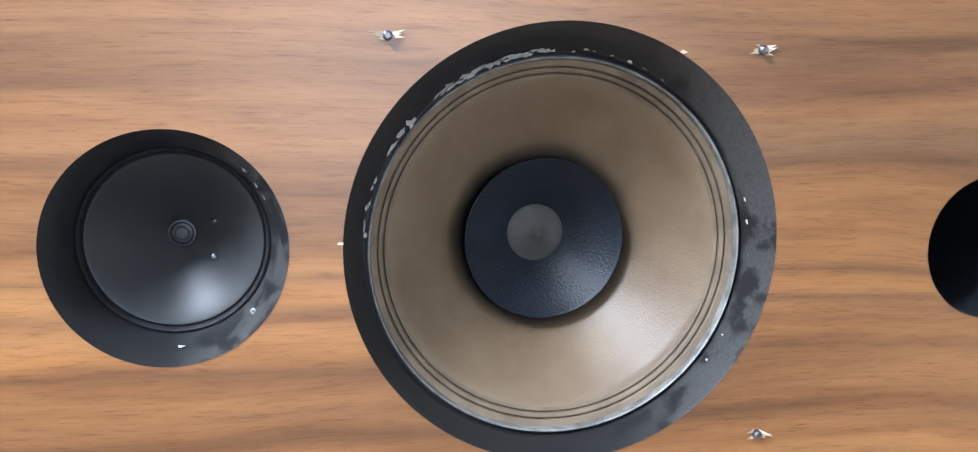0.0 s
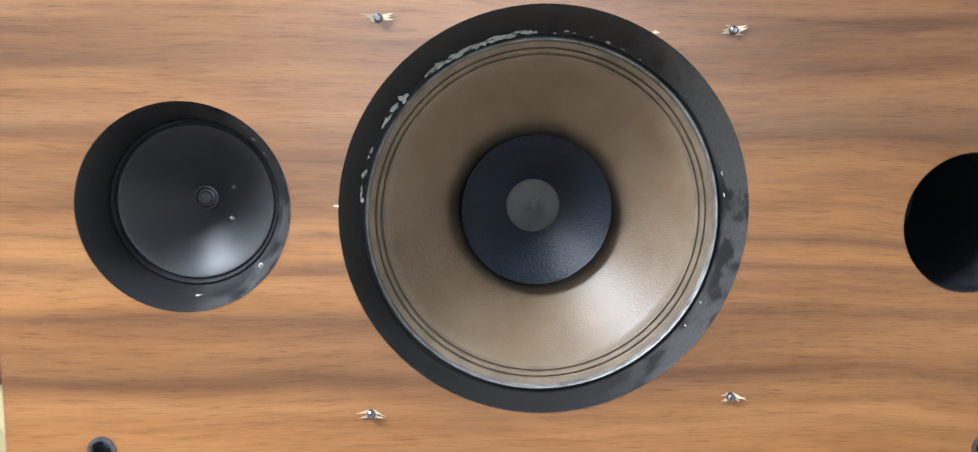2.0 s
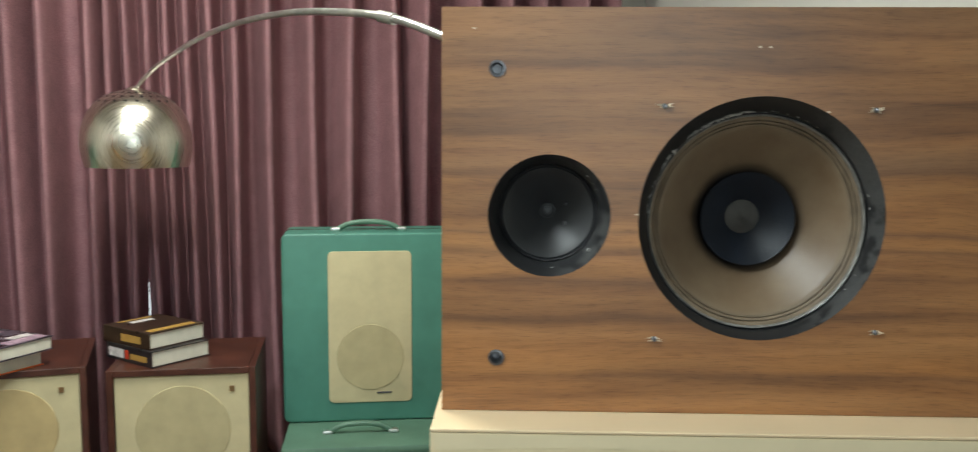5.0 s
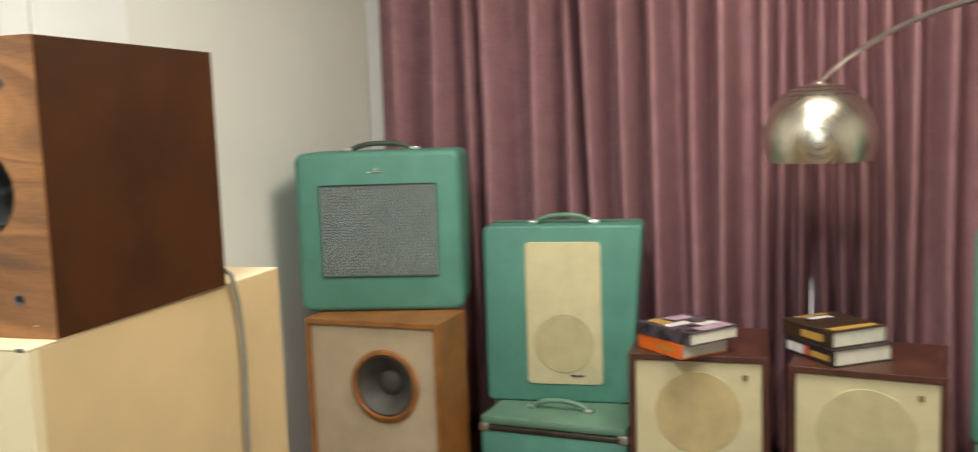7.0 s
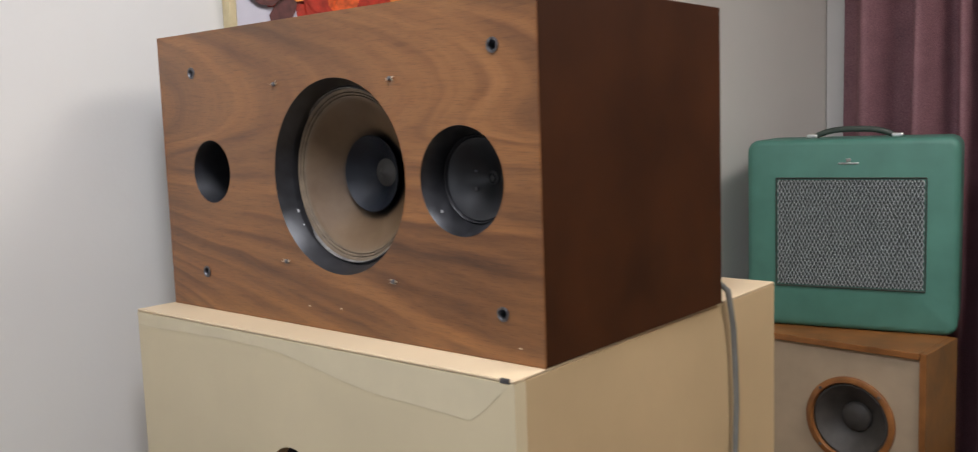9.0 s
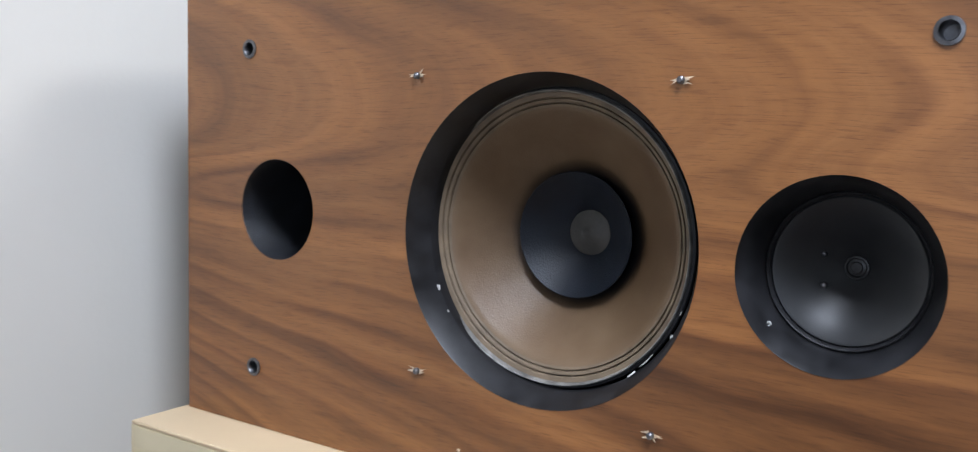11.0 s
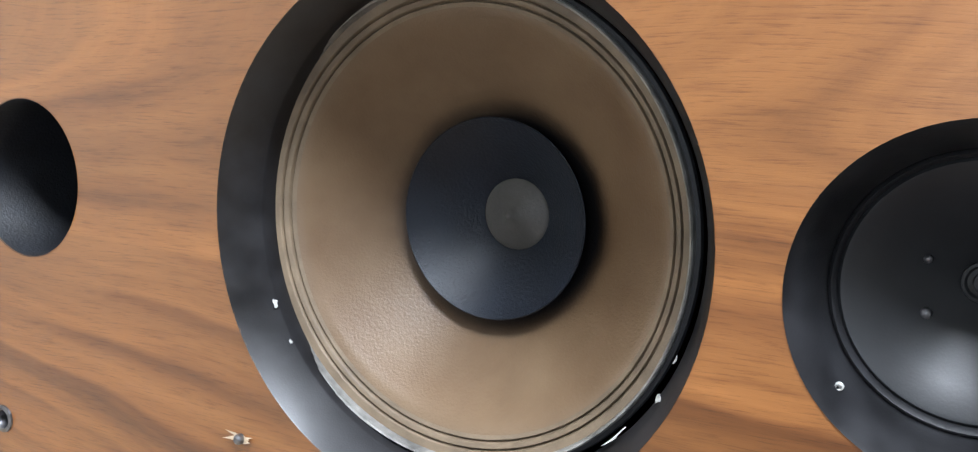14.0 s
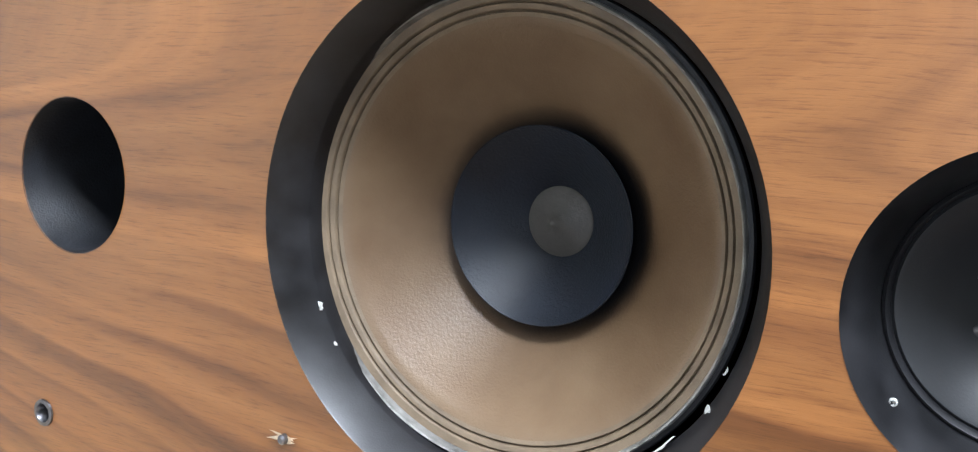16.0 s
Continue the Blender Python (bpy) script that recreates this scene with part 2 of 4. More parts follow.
RIM = plain("worn_grey_rim", (0.22, 0.215, 0.20), 0.42, 0.2, 0.6, 70, 0.5, 500)
STEEL_DARK = plain("dark_steel", (0.16, 0.16, 0.17), 0.35, 0.9, 0.4, 90, 0.2, 500)
SPLINTER = plain("torn_pale_wood", (0.62, 0.50, 0.36), 0.7, 0, 0.3, 200, 0.4, 900)
# one cream, toned face by face for how light falls on front, side, top
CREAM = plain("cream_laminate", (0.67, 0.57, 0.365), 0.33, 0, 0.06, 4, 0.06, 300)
CREAM_SIDE = plain("cream_in_side_light", (0.56, 0.41, 0.225), 0.5, 0, 0.07, 5, 0.12, 300)
CREAM_TOP = plain("cream_in_top_light", (0.66, 0.52, 0.33), 0.45, 0, 0.06, 5, 0.1, 300)
GREEN = plain("green_leathercloth", (0.072, 0.216, 0.166), 0.5, 0, 0.12, 9, 0.35, 380)
GREEN_GREY = plain("grey_green_leathercloth", (0.10, 0.19, 0.135), 0.5, 0, 0.15, 9, 0.35, 380)
GRILLE_CREAM = plain("cream_grille_cloth", (0.52, 0.46, 0.28), 0.85, 0, 0.08, 14, 0.5, 900)
GRILLE_CREAM_DARK = plain("cream_grille_cloth_over_driver", (0.43, 0.375, 0.215), 0.85, 0, 0.1, 14, 0.5, 900)
STAINED_CLOTH = plain("stained_grille_cloth", (0.44, 0.345, 0.17), 0.85, 0, 0.12, 12, 0.5, 900)
MAHOGANY = plain("dark_mahogany", (0.062, 0.020, 0.012), 0.38, 0, 0.4, 12, 0.12, 300)
TEAK = plain("orange_teak", (0.25, 0.098, 0.025), 0.42, 0, 0.3, 14, 0.15, 300)
BAFFLE_GREY = plain("pinkish_grey_baffle", (0.42, 0.325, 0.215), 0.75, 0, 0.08, 10, 0.3, 500)
WALL = plain("warm_white_wall_paint", (0.66, 0.645, 0.595), 0.85, 0, 0.04, 2, 0.15, 120)
# for the unseen front wall, dark so that less light bounces back
LOW_BOUNCE_WALL = plain("dark_low_bounce_wall", (0.22, 0.19, 0.16), 0.85, 0, 0.06, 2, 0.15, 120)
TRIM = plain("white_trim_paint", (0.72, 0.72, 0.70), 0.45, 0, 0.04, 3, 0.05, 200)
# floor is out of view; its brown is lowered to bounce less light
FLOOR = plain("brown_wood_floor", (0.075, 0.038, 0.019), 0.4, 0, 0.3, 5, 0.15, 200)
CABLE = plain("grey_cable_sheath", (0.16, 0.16, 0.14), 0.5, 0, 0.1, 60, 0.1, 300)
DARK_TRIM = plain("dark_metal_trim", (0.09, 0.075, 0.06), 0.35, 0.7, 0.4, 60, 0.2, 300)
CHROME = plain("worn_chrome", (0.72, 0.72, 0.70), 0.32, 1.0, 0.15, 40, 0.1, 300)
BADGE_GOLD = plain("brown_badge", (0.20, 0.12, 0.05), 0.4, 0.3, 0.2, 60, 0.1, 300)
PAGES = plain("book_pages", (0.68, 0.65, 0.55), 0.8, 0, 0.08, 30, 0.3, 700)


def curtain_material():
    m, n, l, p = mat("mauve_curtain_cloth", 0.75)
    v = coords(n, l, (1, 1, 1))
    fine, big = noise_tex(n, l, v, 260, 3, 0.7), noise_tex(n, l, v, 12, 4)
    col = ramp(n, l, fine, [(0.3, (0.19, 0.082, 0.100)), (0.7, (0.40, 0.215, 0.232))])
    col = mix(n, l, 1.0, col, ramp(n, l, big, [(0.3, (0.85, 0.85, 0.85)), (0.7, (1.1, 1.08, 1.08))]), "MULTIPLY")
    l.new(col, p.inputs["Base Color"])
    p.inputs["Sheen Weight"].default_value = 0.03
    p.inputs["Sheen Tint"].default_value = (0.6, 0.35, 0.4, 1)
    p.inputs["Sheen Roughness"].default_value = 0.4
    bump(n, l, p, fine, 0.4, 0.001)
    return m


CURTAIN = curtain_material()
OUTSIDE = bpy.data.materials.new("daylight_outside")
OUTSIDE.use_nodes = True
OUTSIDE.node_tree.nodes["Principled BSDF"].inputs["Emission Color"].default_value = (0.92, 0.96, 1.0, 1)
OUTSIDE.node_tree.nodes["Principled BSDF"].inputs["Emission Strength"].default_value = 2.0


def brushed():
    m, n, l, p = mat("brushed_steel", 0.28, 1.0)
    v = coords(n, l, (3, 3, 260))
    f = noise_tex(n, l, v, 2.0, 4)
    l.new(ramp(n, l, f, [(0.3, (0.60, 0.56, 0.46)), (0.7, (0.78, 0.74, 0.64))]), p.inputs["Base Color"])
    rough_var(n, l, p, f, 0.22, 0.34)
    return m


BRUSHED = brushed()


# ---------------------------------------------------------------- building helpers
def part(name, bm, material, parent=None, label="", smooth=False, m=None):
    """Links a bmesh as one mesh object, under a thing or a part."""
    me = bpy.data.meshes.new(name)
    bmesh.ops.recalc_face_normals(bm, faces=bm.faces)
    bm.to_mesh(me)
    bm.free()
    me.materials.append(material)
    if smooth:
        for f in me.polygons:
            f.use_smooth = True
        me.set_sharp_from_angle(angle=radians(35))
    ob = new(name, me)
    if parent is not None:
        ob.parent = parent
    if m is not None:
        ob.matrix_basis = m
    if label:
        ob["label"] = label
    return ob


def thing(name, m, label, category, group=""):
    ob = new(name)
    ob.empty_display_size = 0.05
    ob.matrix_world = m
    return tagged(ob, label, category, group)


def box(x0, x1, y0, y1, z0, z1, r=0.0, seg=2, bm=None):
    bm = bm or bmesh.new()
    g = bmesh.ops.create_cube(bm, size=1, matrix=Matrix.Translation(((x0 + x1) / 2, (y0 + y1) / 2, (z0 + z1) / 2)) @ Matrix.Diagonal((x1 - x0, y1 - y0, z1 - z0, 1)))
    if r:
        vs = set(g["verts"])
        es = [e for e in bm.edges if e.verts[0] in vs]
        bmesh.ops.bevel(bm, geom=es, offset=r, segments=seg, affect="EDGES", profile=0.5)
    return bm


def round_front(w, z0, z1, y0, y1, r, edge=0.006, seg=6):
    """A block whose outline in the x-z plane has round corners of radius r, extruded from y0 to y1."""
    bm = bmesh.new()
    pts = []
    for cx, cz, a0 in ((w / 2 - r, z1 - r, 0), (-w / 2 + r, z1 - r, 90), (-w / 2 + r, z0 + r, 180), (w / 2 - r, z0 + r, 270)):
        for i in range(seg + 1):
            a = radians(a0 + 90 * i / seg)
            pts.append((cx + r * math.cos(a), cz + r * math.sin(a)))
    a = [bm.verts.new((x, y0, z)) for x, z in pts]
    f = bm.faces.new(a)
    ext = bmesh.ops.extrude_face_region(bm, geom=[f])
    bmesh.ops.translate(bm, verts=[v for v in ext["geom"] if isinstance(v, bmesh.types.BMVert)], vec=(0, y1 - y0, 0))
    if edge:
        es = [e for e in bm.edges if abs(e.verts[0].co.y - e.verts[1].co.y) < 1e-6]
        bmesh.ops.bevel(bm, geom=es, offset=edge, segments=3, affect="EDGES", profile=0.5)
    return bm


def lathe(profile, n=96, bm=None, cx=0.0, cz=0.0, closed=False):
    """Turns (radius, depth) points round the y axis; depth runs along +y."""
    bm = bm or bmesh.new()
    rings = []
    for r, d in profile:
        if r < 1e-5:
            rings.append([bm.verts.new((cx, d, cz))])
        else:
            rings.append([bm.verts.new((cx + r * math.cos(2 * math.pi * i / n), d, cz + r * math.sin(2 * math.pi * i / n))) for i in range(n)])
    pairs = list(zip(rings, rings[1:])) + ([(rings[-1], rings[0])] if closed else [])
    for a, b in pairs:
        for i in range(n):
            j = (i + 1) % n
            if len(a) == 1:
                bm.faces.new((a[0], b[j], b[i]))
            elif len(b) == 1:
                bm.faces.new((a[i], a[j], b[0]))
            else:
                bm.faces.new((a[i], a[j], b[j], b[i]))
    return bm


def tube(points, r, n=10, bm=None, caps=True):
    """A round bar along points."""
    bm = bm or bmesh.new()
    pts = [Vector(p) for p in points]
    rings = []
    side = Vector((0.3, 0.9, 0.1))
    for i, p in enumerate(pts):
        d = (pts[min(i + 1, len(pts) - 1)] - pts[max(i - 1, 0)]).normalized()
        a = d.cross(side).normalized()
        b = d.cross(a).normalized()
        rad = r[i] if isinstance(r, (list, tuple)) else r
        rings.append([bm.verts.new(p + rad * (a * math.cos(2 * math.pi * k / n) + b * math.sin(2 * math.pi * k / n))) for k in range(n)])
    for p, q in zip(rings, rings[1:]):
        for k in range(n):
            bm.faces.new((p[k], p[(k + 1) % n], q[(k + 1) % n], q[k]))
    if caps:
        bm.faces.new(rings[0])
        bm.faces.new(rings[-1])
    return bm


def plate_with_holes(x0, x1, z0, z1, thick, holes, n=96):
    bm = bmesh.new()
    edges = []

    def loop(pts):
        vs = [bm.verts.new((x, 0, z)) for x, z in pts]
        edges.extend(bm.edges.new((vs[i], vs[(i + 1) % len(vs)])) for i in range(len(vs)))

    loop([(x0, z0), (x1, z0), (x1, z1), (x0, z1)])
    for cx, cz, r in holes:
        loop([(cx + r * math.cos(2 * math.pi * i / n), cz + r * math.sin(2 * math.pi * i / n)) for i in range(n)])
    bmesh.ops.triangle_fill(bm, use_beauty=True, use_dissolve=False, edges=edges)
    ext = bmesh.ops.extrude_face_region(bm, geom=list(bm.faces))
    bmesh.ops.translate(bm, verts=[v for v in ext["geom"] if isinstance(v, bmesh.types.BMVert)], vec=(0, thick, 0))
    return bm


# ---------------------------------------------------------------- the room
def structure(name, bm, material, label=""):
    ob = part(name, bm, material)
    ob.matrix_world = ROOM
    return tagged(ob, label, "", "", "structure")


structure("floor", box(WALL_L, WALL_R, WALL_F, WALL_B, -0.1, 0), FLOOR, "brown wooden floor")
structure("ceiling", box(WALL_L, WALL_R, WALL_F, WALL_B, CEIL, CEIL + 0.1), WALL, "white painted ceiling")
structure("wall_left", box(WALL_L - 0.15, WALL_L, WALL_F, WALL_B, -0.1, CEIL + 0.1), WALL, "plain warm white painted wall")
structure("wall_right", box(WALL_R, WALL_R + 0.15, WALL_F, WALL_B, -0.1, CEIL + 0.1), WALL, "plain warm white painted wall")
bmb = bmesh.new()
for x0, x1, z0, z1 in ((WALL_L - 0.15, -1.45, -0.1, CEIL + 0.1), (-0.25, WALL_R + 0.15, -0.1, CEIL + 0.1), (-1.45, -0.25, -0.1, 0.45), (-1.45, -0.25, 2.1, CEIL + 0.1)):
    box(x0, x1, WALL_B, WALL_B + 0.15, z0, z1, bm=bmb)
structure("wall_back", bmb, WALL, "warm white wall with a window behind the curtain")
structure("backdrop", box(-3.0, 1.3, 4.6, 4.62, -0.5, 3.5), OUTSIDE, "bright daylight outside the curtained window")
# unseen wall behind the camera with its window opening, kept dark to cut bounce
WX0, WX1, WZ0, WZ1 = -1.65, -0.05, 0.7, 2.52
bmw = bmesh.new()
for x0, x1, z0, z1 in ((WALL_L - 0.15, WX0, -0.1, CEIL + 0.1), (WX1, WALL_R + 0.15, -0.1, CEIL + 0.1), (WX0, WX1, -0.1, WZ0), (WX0, WX1, WZ1, CEIL + 0.1)):
    box(x0, x1, WALL_F - 0.15, WALL_F, z0, z1, bm=bmw)
structure("wall_front", bmw, LOW_BOUNCE_WALL, "unseen dark brown wall with a tall window, cutting bounced light")
structure("trim", box(WALL_L + 0.002, WALL_L + 0.075, WALL_B - 0.06, WALL_B - 0.002, 0, CEIL - 0.002, 0.006), TRIM, "white painted corner post beside the curtain")

structure("trim", box(WALL_L + 0.002, WALL_L + 0.014, 1.04, 1.38, 0.002, CEIL - 0.002, 0.003), TRIM, "shallow white painted upright panel on the wall")


# ---------------------------------------------------------------- curtain
# pleats along the rail: place, half width of the ridge, how far it stands out, drift of its foot
PLEATS = ((-2.50, 0.050, 0.55, 0.00), (-2.30, 0.042, 0.85, 0.00), (-2.17, 0.030, 0.6, 0.02), (-2.08, 0.048, 0.9, 0.02), (-1.87, 0.042, 1.0, 0.00), (-1.745, 0.028, 0.8, 0.02),
          (-1.66, 0.032, 0.95, 0.05), (-1.525, 0.038, 1.0, 0.03), (-1.408, 0.038, 1.0, 0.02), (-1.262, 0.042, 1.0, 0.01), (-1.162, 0.038, 1.0, 0.01), (-1.012, 0.034, 0.95, 0.00),
          (-0.952, 0.021, 0.85, 0.01), (-0.888, 0.022, 0.9, 0.01), (-0.815, 0.026, 0.9, 0.01), (-0.748, 0.021, 0.85, 0.01), (-0.677, 0.026, 0.95, 0.01), (-0.598, 0.029, 1.0, 0.01),
          (-0.520, 0.029, 1.0, 0.01), (-0.398, 0.036, 1.0, 0.02), (-0.235, 0.040, 1.0, 0.00), (-0.092, 0.042, 0.95, -0.05), (0.080, 0.036, 0.8, 0.00), (0.186, 0.040, 1.0, 0.01),
          (0.390, 0.044, 1.0, 0.00), (0.53, 0.040, 1.0, 0.01), (0.68, 0.040, 0.9, 0.00), (0.83, 0.040, 1.0, 0.00), (0.97, 0.036, 0.9, 0.00))


def curtain(u0, u1, seed, gap_side):
    """One curtain panel; the panels part a little near the floor, at the side given."""
    rng = random.Random(seed)
    mine = [(*p, rng.uniform(0, 6.28), rng.uniform(-0.35, 0.35)) for p in PLEATS if u0 < p[0] < u1]
    bm = bmesh.new()
    nz, nu = 36, int((u1 - u0) / 0.0055)
    edge = u1 if gap_side > 0 else u0
    rows = []
    for k in range(nz + 1):
        z = 0.02 + (CEIL - 0.08) * k / nz
        row = []
        for i in range(nu + 1):
            u = u0 + (u1 - u0) * i / nu
            d = 0.0
            for pu, hw, amp, drift, ph, skew in mine:
                c = pu + 0.6 * drift * (1.5 - z) + 0.006 * math.sin(2.3 * z + ph)
                q = (u - c) / (hw * 0.86)
                if abs(q) < 2.2:
                    d = max(d, amp * math.exp(-abs(q) ** 2.2) * (0.88 + 0.12 * math.sin(2.6 * z + ph)) * (1 + 0.12 * skew * q))
            sway = 0.012 * math.sin(23 * u + 0.8 * z) * math.sin(1.1 * z + seed)
            near = max(0.0, 1 - abs(u - edge) / 0.10)
            part_by = 0.0095 * min(1.0, max(0.0, (0.95 - z) / 0.30)) * near
            row.append(bm.verts.new((u - gap_side * part_by, 2.872 - (0.235 * d + 0.012 + sway) * (1 - 0.25 * near), z)))
        rows.append(row)
    for a, b in zip(rows, rows[1:]):
        for i in range(len(a) - 1):
            bm.faces.new((a[i], a[i + 1], b[i + 1], b[i]))
    ob = part("curtain", bm, CURTAIN)
    for f in ob.data.polygons:
        f.use_smooth = True
    ob.matrix_world = ROOM
    sol = ob.modifiers.new("thickness", "SOLIDIFY")
    sol.thickness = 0.003
    return tagged(ob, "floor-length mauve velvet curtain hanging in deep folds", "curtain", "curtains")


curtain(-2.615, -0.846, 5, 1)
curtain(-0.858, 1.06, 8, -1)


# ---------------------------------------------------------------- the two walnut loudspeakers
def flakes(parent, x, z, r0, y0, a0, a1, count, seed, size):
    """Chipped paint along a ring, as thin pale flakes of uneven outline."""
    rng = random.Random(seed)
    for k in range(count):
        a = radians(a0 + (a1 - a0) * (k + rng.uniform(0.1, 0.9)) / count)
        r = r0 + rng.uniform(-0.0012, 0.0012)
        ln, wd = size * rng.uniform(0.5, 1.7), size * rng.uniform(0.16, 0.5)
        bm = bmesh.new()
        vs = []
        m = 9
        for i in range(m):
            b = 2 * math.pi * i / m
            q = rng.uniform(0.35, 1.2)
            da, dr = ln * q * math.cos(b) / r, wd * q * math.sin(b)
            vs.append(bm.verts.new((x + (r + dr) * math.cos(a + da), y0 - dr * 1.55, z + (r + dr) * math.sin(a + da))))
        f = bm.faces.new(vs)
        e = bmesh.ops.extrude_face_region(bm, geom=[f])
        bmesh.ops.translate(bm, verts=[v for v in e["geom"] if isinstance(v, bmesh.types.BMVert)], vec=(0, -0.0007, 0))
        part("paint_chip", bm, CHIP, parent, "pale chipped paint")


def driver_woofer(sp, x, z, cx, cz, chips, ro, grow, paint, paper):
    """grow: how far the basket's rim is wider than the usual one."""
    dx, dz = (cx - x, cz - z) if cz < z - 0.003 else (0.0, 0.0)
    g = grow
    seat = lathe([(ro + 0.0002, -0.0003), (ro - 0.0004, 0.0006), (0.1190 + g, 0.0225), (0.1185 + g, 0.0240), (0.1185 + g, 0.036), (0.126, 0.036)], 128, cx=x, cz=z)
    for v in seat.verts:
        if v.co.y > 0.02:
            v.co.x += dx
            v.co.z += dz
    w = part("woofer", seat, paint, sp, "black bevelled driver opening with worn paint", True)
    part("gasket", lathe([(0.1194 + g, 0.0345), (0.1186 + g, 0.0326), (0.1166 + g, 0.0322), (0.1160 + g, 0.0345)], 128, cx=cx, cz=cz), BLACK_RUBBER, w, "", True)
    part("rim", lathe([(0.1168 + g, 0.0340), (0.1164 + g, 0.0288), (0.1157 + g, 0.0280), (0.1148 + g, 0.0288), (0.1139 + g, 0.0362)], 128, cx=cx, cz=cz), RIM, w, "worn grey metal rim", True)
    prof = []
    r0, r1 = 0.1142 + g, 0.1042 + 0.5 * g
    for i in range(49):
        q = i / 48
        groove = sum(math.exp(-((q - c) / 0.040) ** 2) for c in (0.40, 0.74))
        prof.append((r0 + (r1 - r0) * q, 0.0332 + 0.0062 * q + 0.0026 * groove - 0.0006 * math.sin(math.pi * q)))
    part("surround", lathe(prof, 128, cx=cx, cz=cz), SURROUND, w, "rippled doped paper surround", True)
    cone = [(r1 + 0.0004, 0.0392)]
    for i in range(21):
        q = i / 20
        cone.append((r1 - 0.0002 - (r1 - 0.0272) * q, 0.0394 + 0.0641 * q ** 0.97))
    part("cone", lathe(cone, 128), paper, w, "large tan paper cone, black round its centre", True, Matrix.Translation((cx, 0, cz)))
    wz = [(0.0524, 0.0700), (0.0534, 0.0683), (0.0528, 0.0678)]
    for i in range(13):
        q = i / 12
        wz.append((0.0522 - 0.0325 * q, 0.0684 + 0.0290 * q ** 0.92))
    part("whizzer_cone", lathe(wz, 96, cx=cx, cz=cz), WHIZZER, w, "small black inner cone, coloured blue for reflected sky", True)
    part("dust_cap", lathe([(0.0204, 0.0995), (0.0198, 0.0978), (0.0185, 0.0968), (0.012, 0.0940), (0.0060, 0.0912), (0.0034, 0.0890), (0.0016, 0.0868), (0.0, 0.0862)], 64, cx=cx, cz=cz), PLUG, w, "grey dust cap drawn out to a small point", True)
    for a0, a1, n, seed, size in chips:
        flakes(w, x + dx, z + dz, (0.1193 if dz else 0.1178) + g, 0.0210 if dz else 0.0215, a0, a1, n, seed, size)
    return w


def driver_tweeter(sp, x, z, flip, worn, paint):
    t = part("tweeter", lathe([(0.0658, -0.0003), (0.0652, 0.0006), (0.0548, 0.0240), (0.0545, 0.036), (0.060, 0.036)], 96, cx=x, cz=z), paint, sp, "black bevelled tweeter opening", True)
    part("gasket", lathe([(0.0550, 0.0335), (0.0543, 0.0300), (0.0530, 0.0290), (0.0518, 0.0305), (0.0512, 0.0345)], 96, cx=x, cz=z), BLACK_RUBBER, t, "", True)
    part("cone", lathe([(0.0516, 0.0340), (0.0500, 0.0325), (0.0485, 0.0330), (0.038, 0.0405), (0.02, 0.0535), (0.0085, 0.0610)], 96, cx=x, cz=z), TWEETER_CONE, t, "smooth black cone", True)
    part("dust_cap", lathe([(0.0088, 0.0612), (0.0082, 0.0595), (0.0070, 0.0593), (0.0060, 0.0606), (0.0042, 0.0602), (0.0037, 0.0588), (0.0, 0.0585)], 48, cx=x, cz=z), TWEETER_CONE, t, "", True)
    for dx, dz, dep, r in ((0.0205 * flip, 0.0085, 0.0520, 0.0022), (0.0195 * flip, -0.0135, 0.0512, 0.0028)):
        part("solder_bead", lathe([(r, 0.001), (r * 0.8, -0.0012), (r * 0.4, -0.002), (0.0, -0.0022)], 14), STEEL_DARK, t, "", True, Matrix.Translation((x + dx, dep, z + dz)))
    part("screw_hole", lathe([(0.0018, 0.0012), (0.0016, -0.0001), (0.0011, -0.0004), (0.0008, 0.0010), (0.0, 0.0012)], 14), CHIP, t, "small pale chipped hole", True, Matrix.Translation((x + 0.0445 * flip, 0.0128, z - 0.0385)))
    for a0, a1, n, seed, size in worn:
        flakes(t, x, z, 0.0592, 0.0142, a0, a1, n, seed, size)
    return t


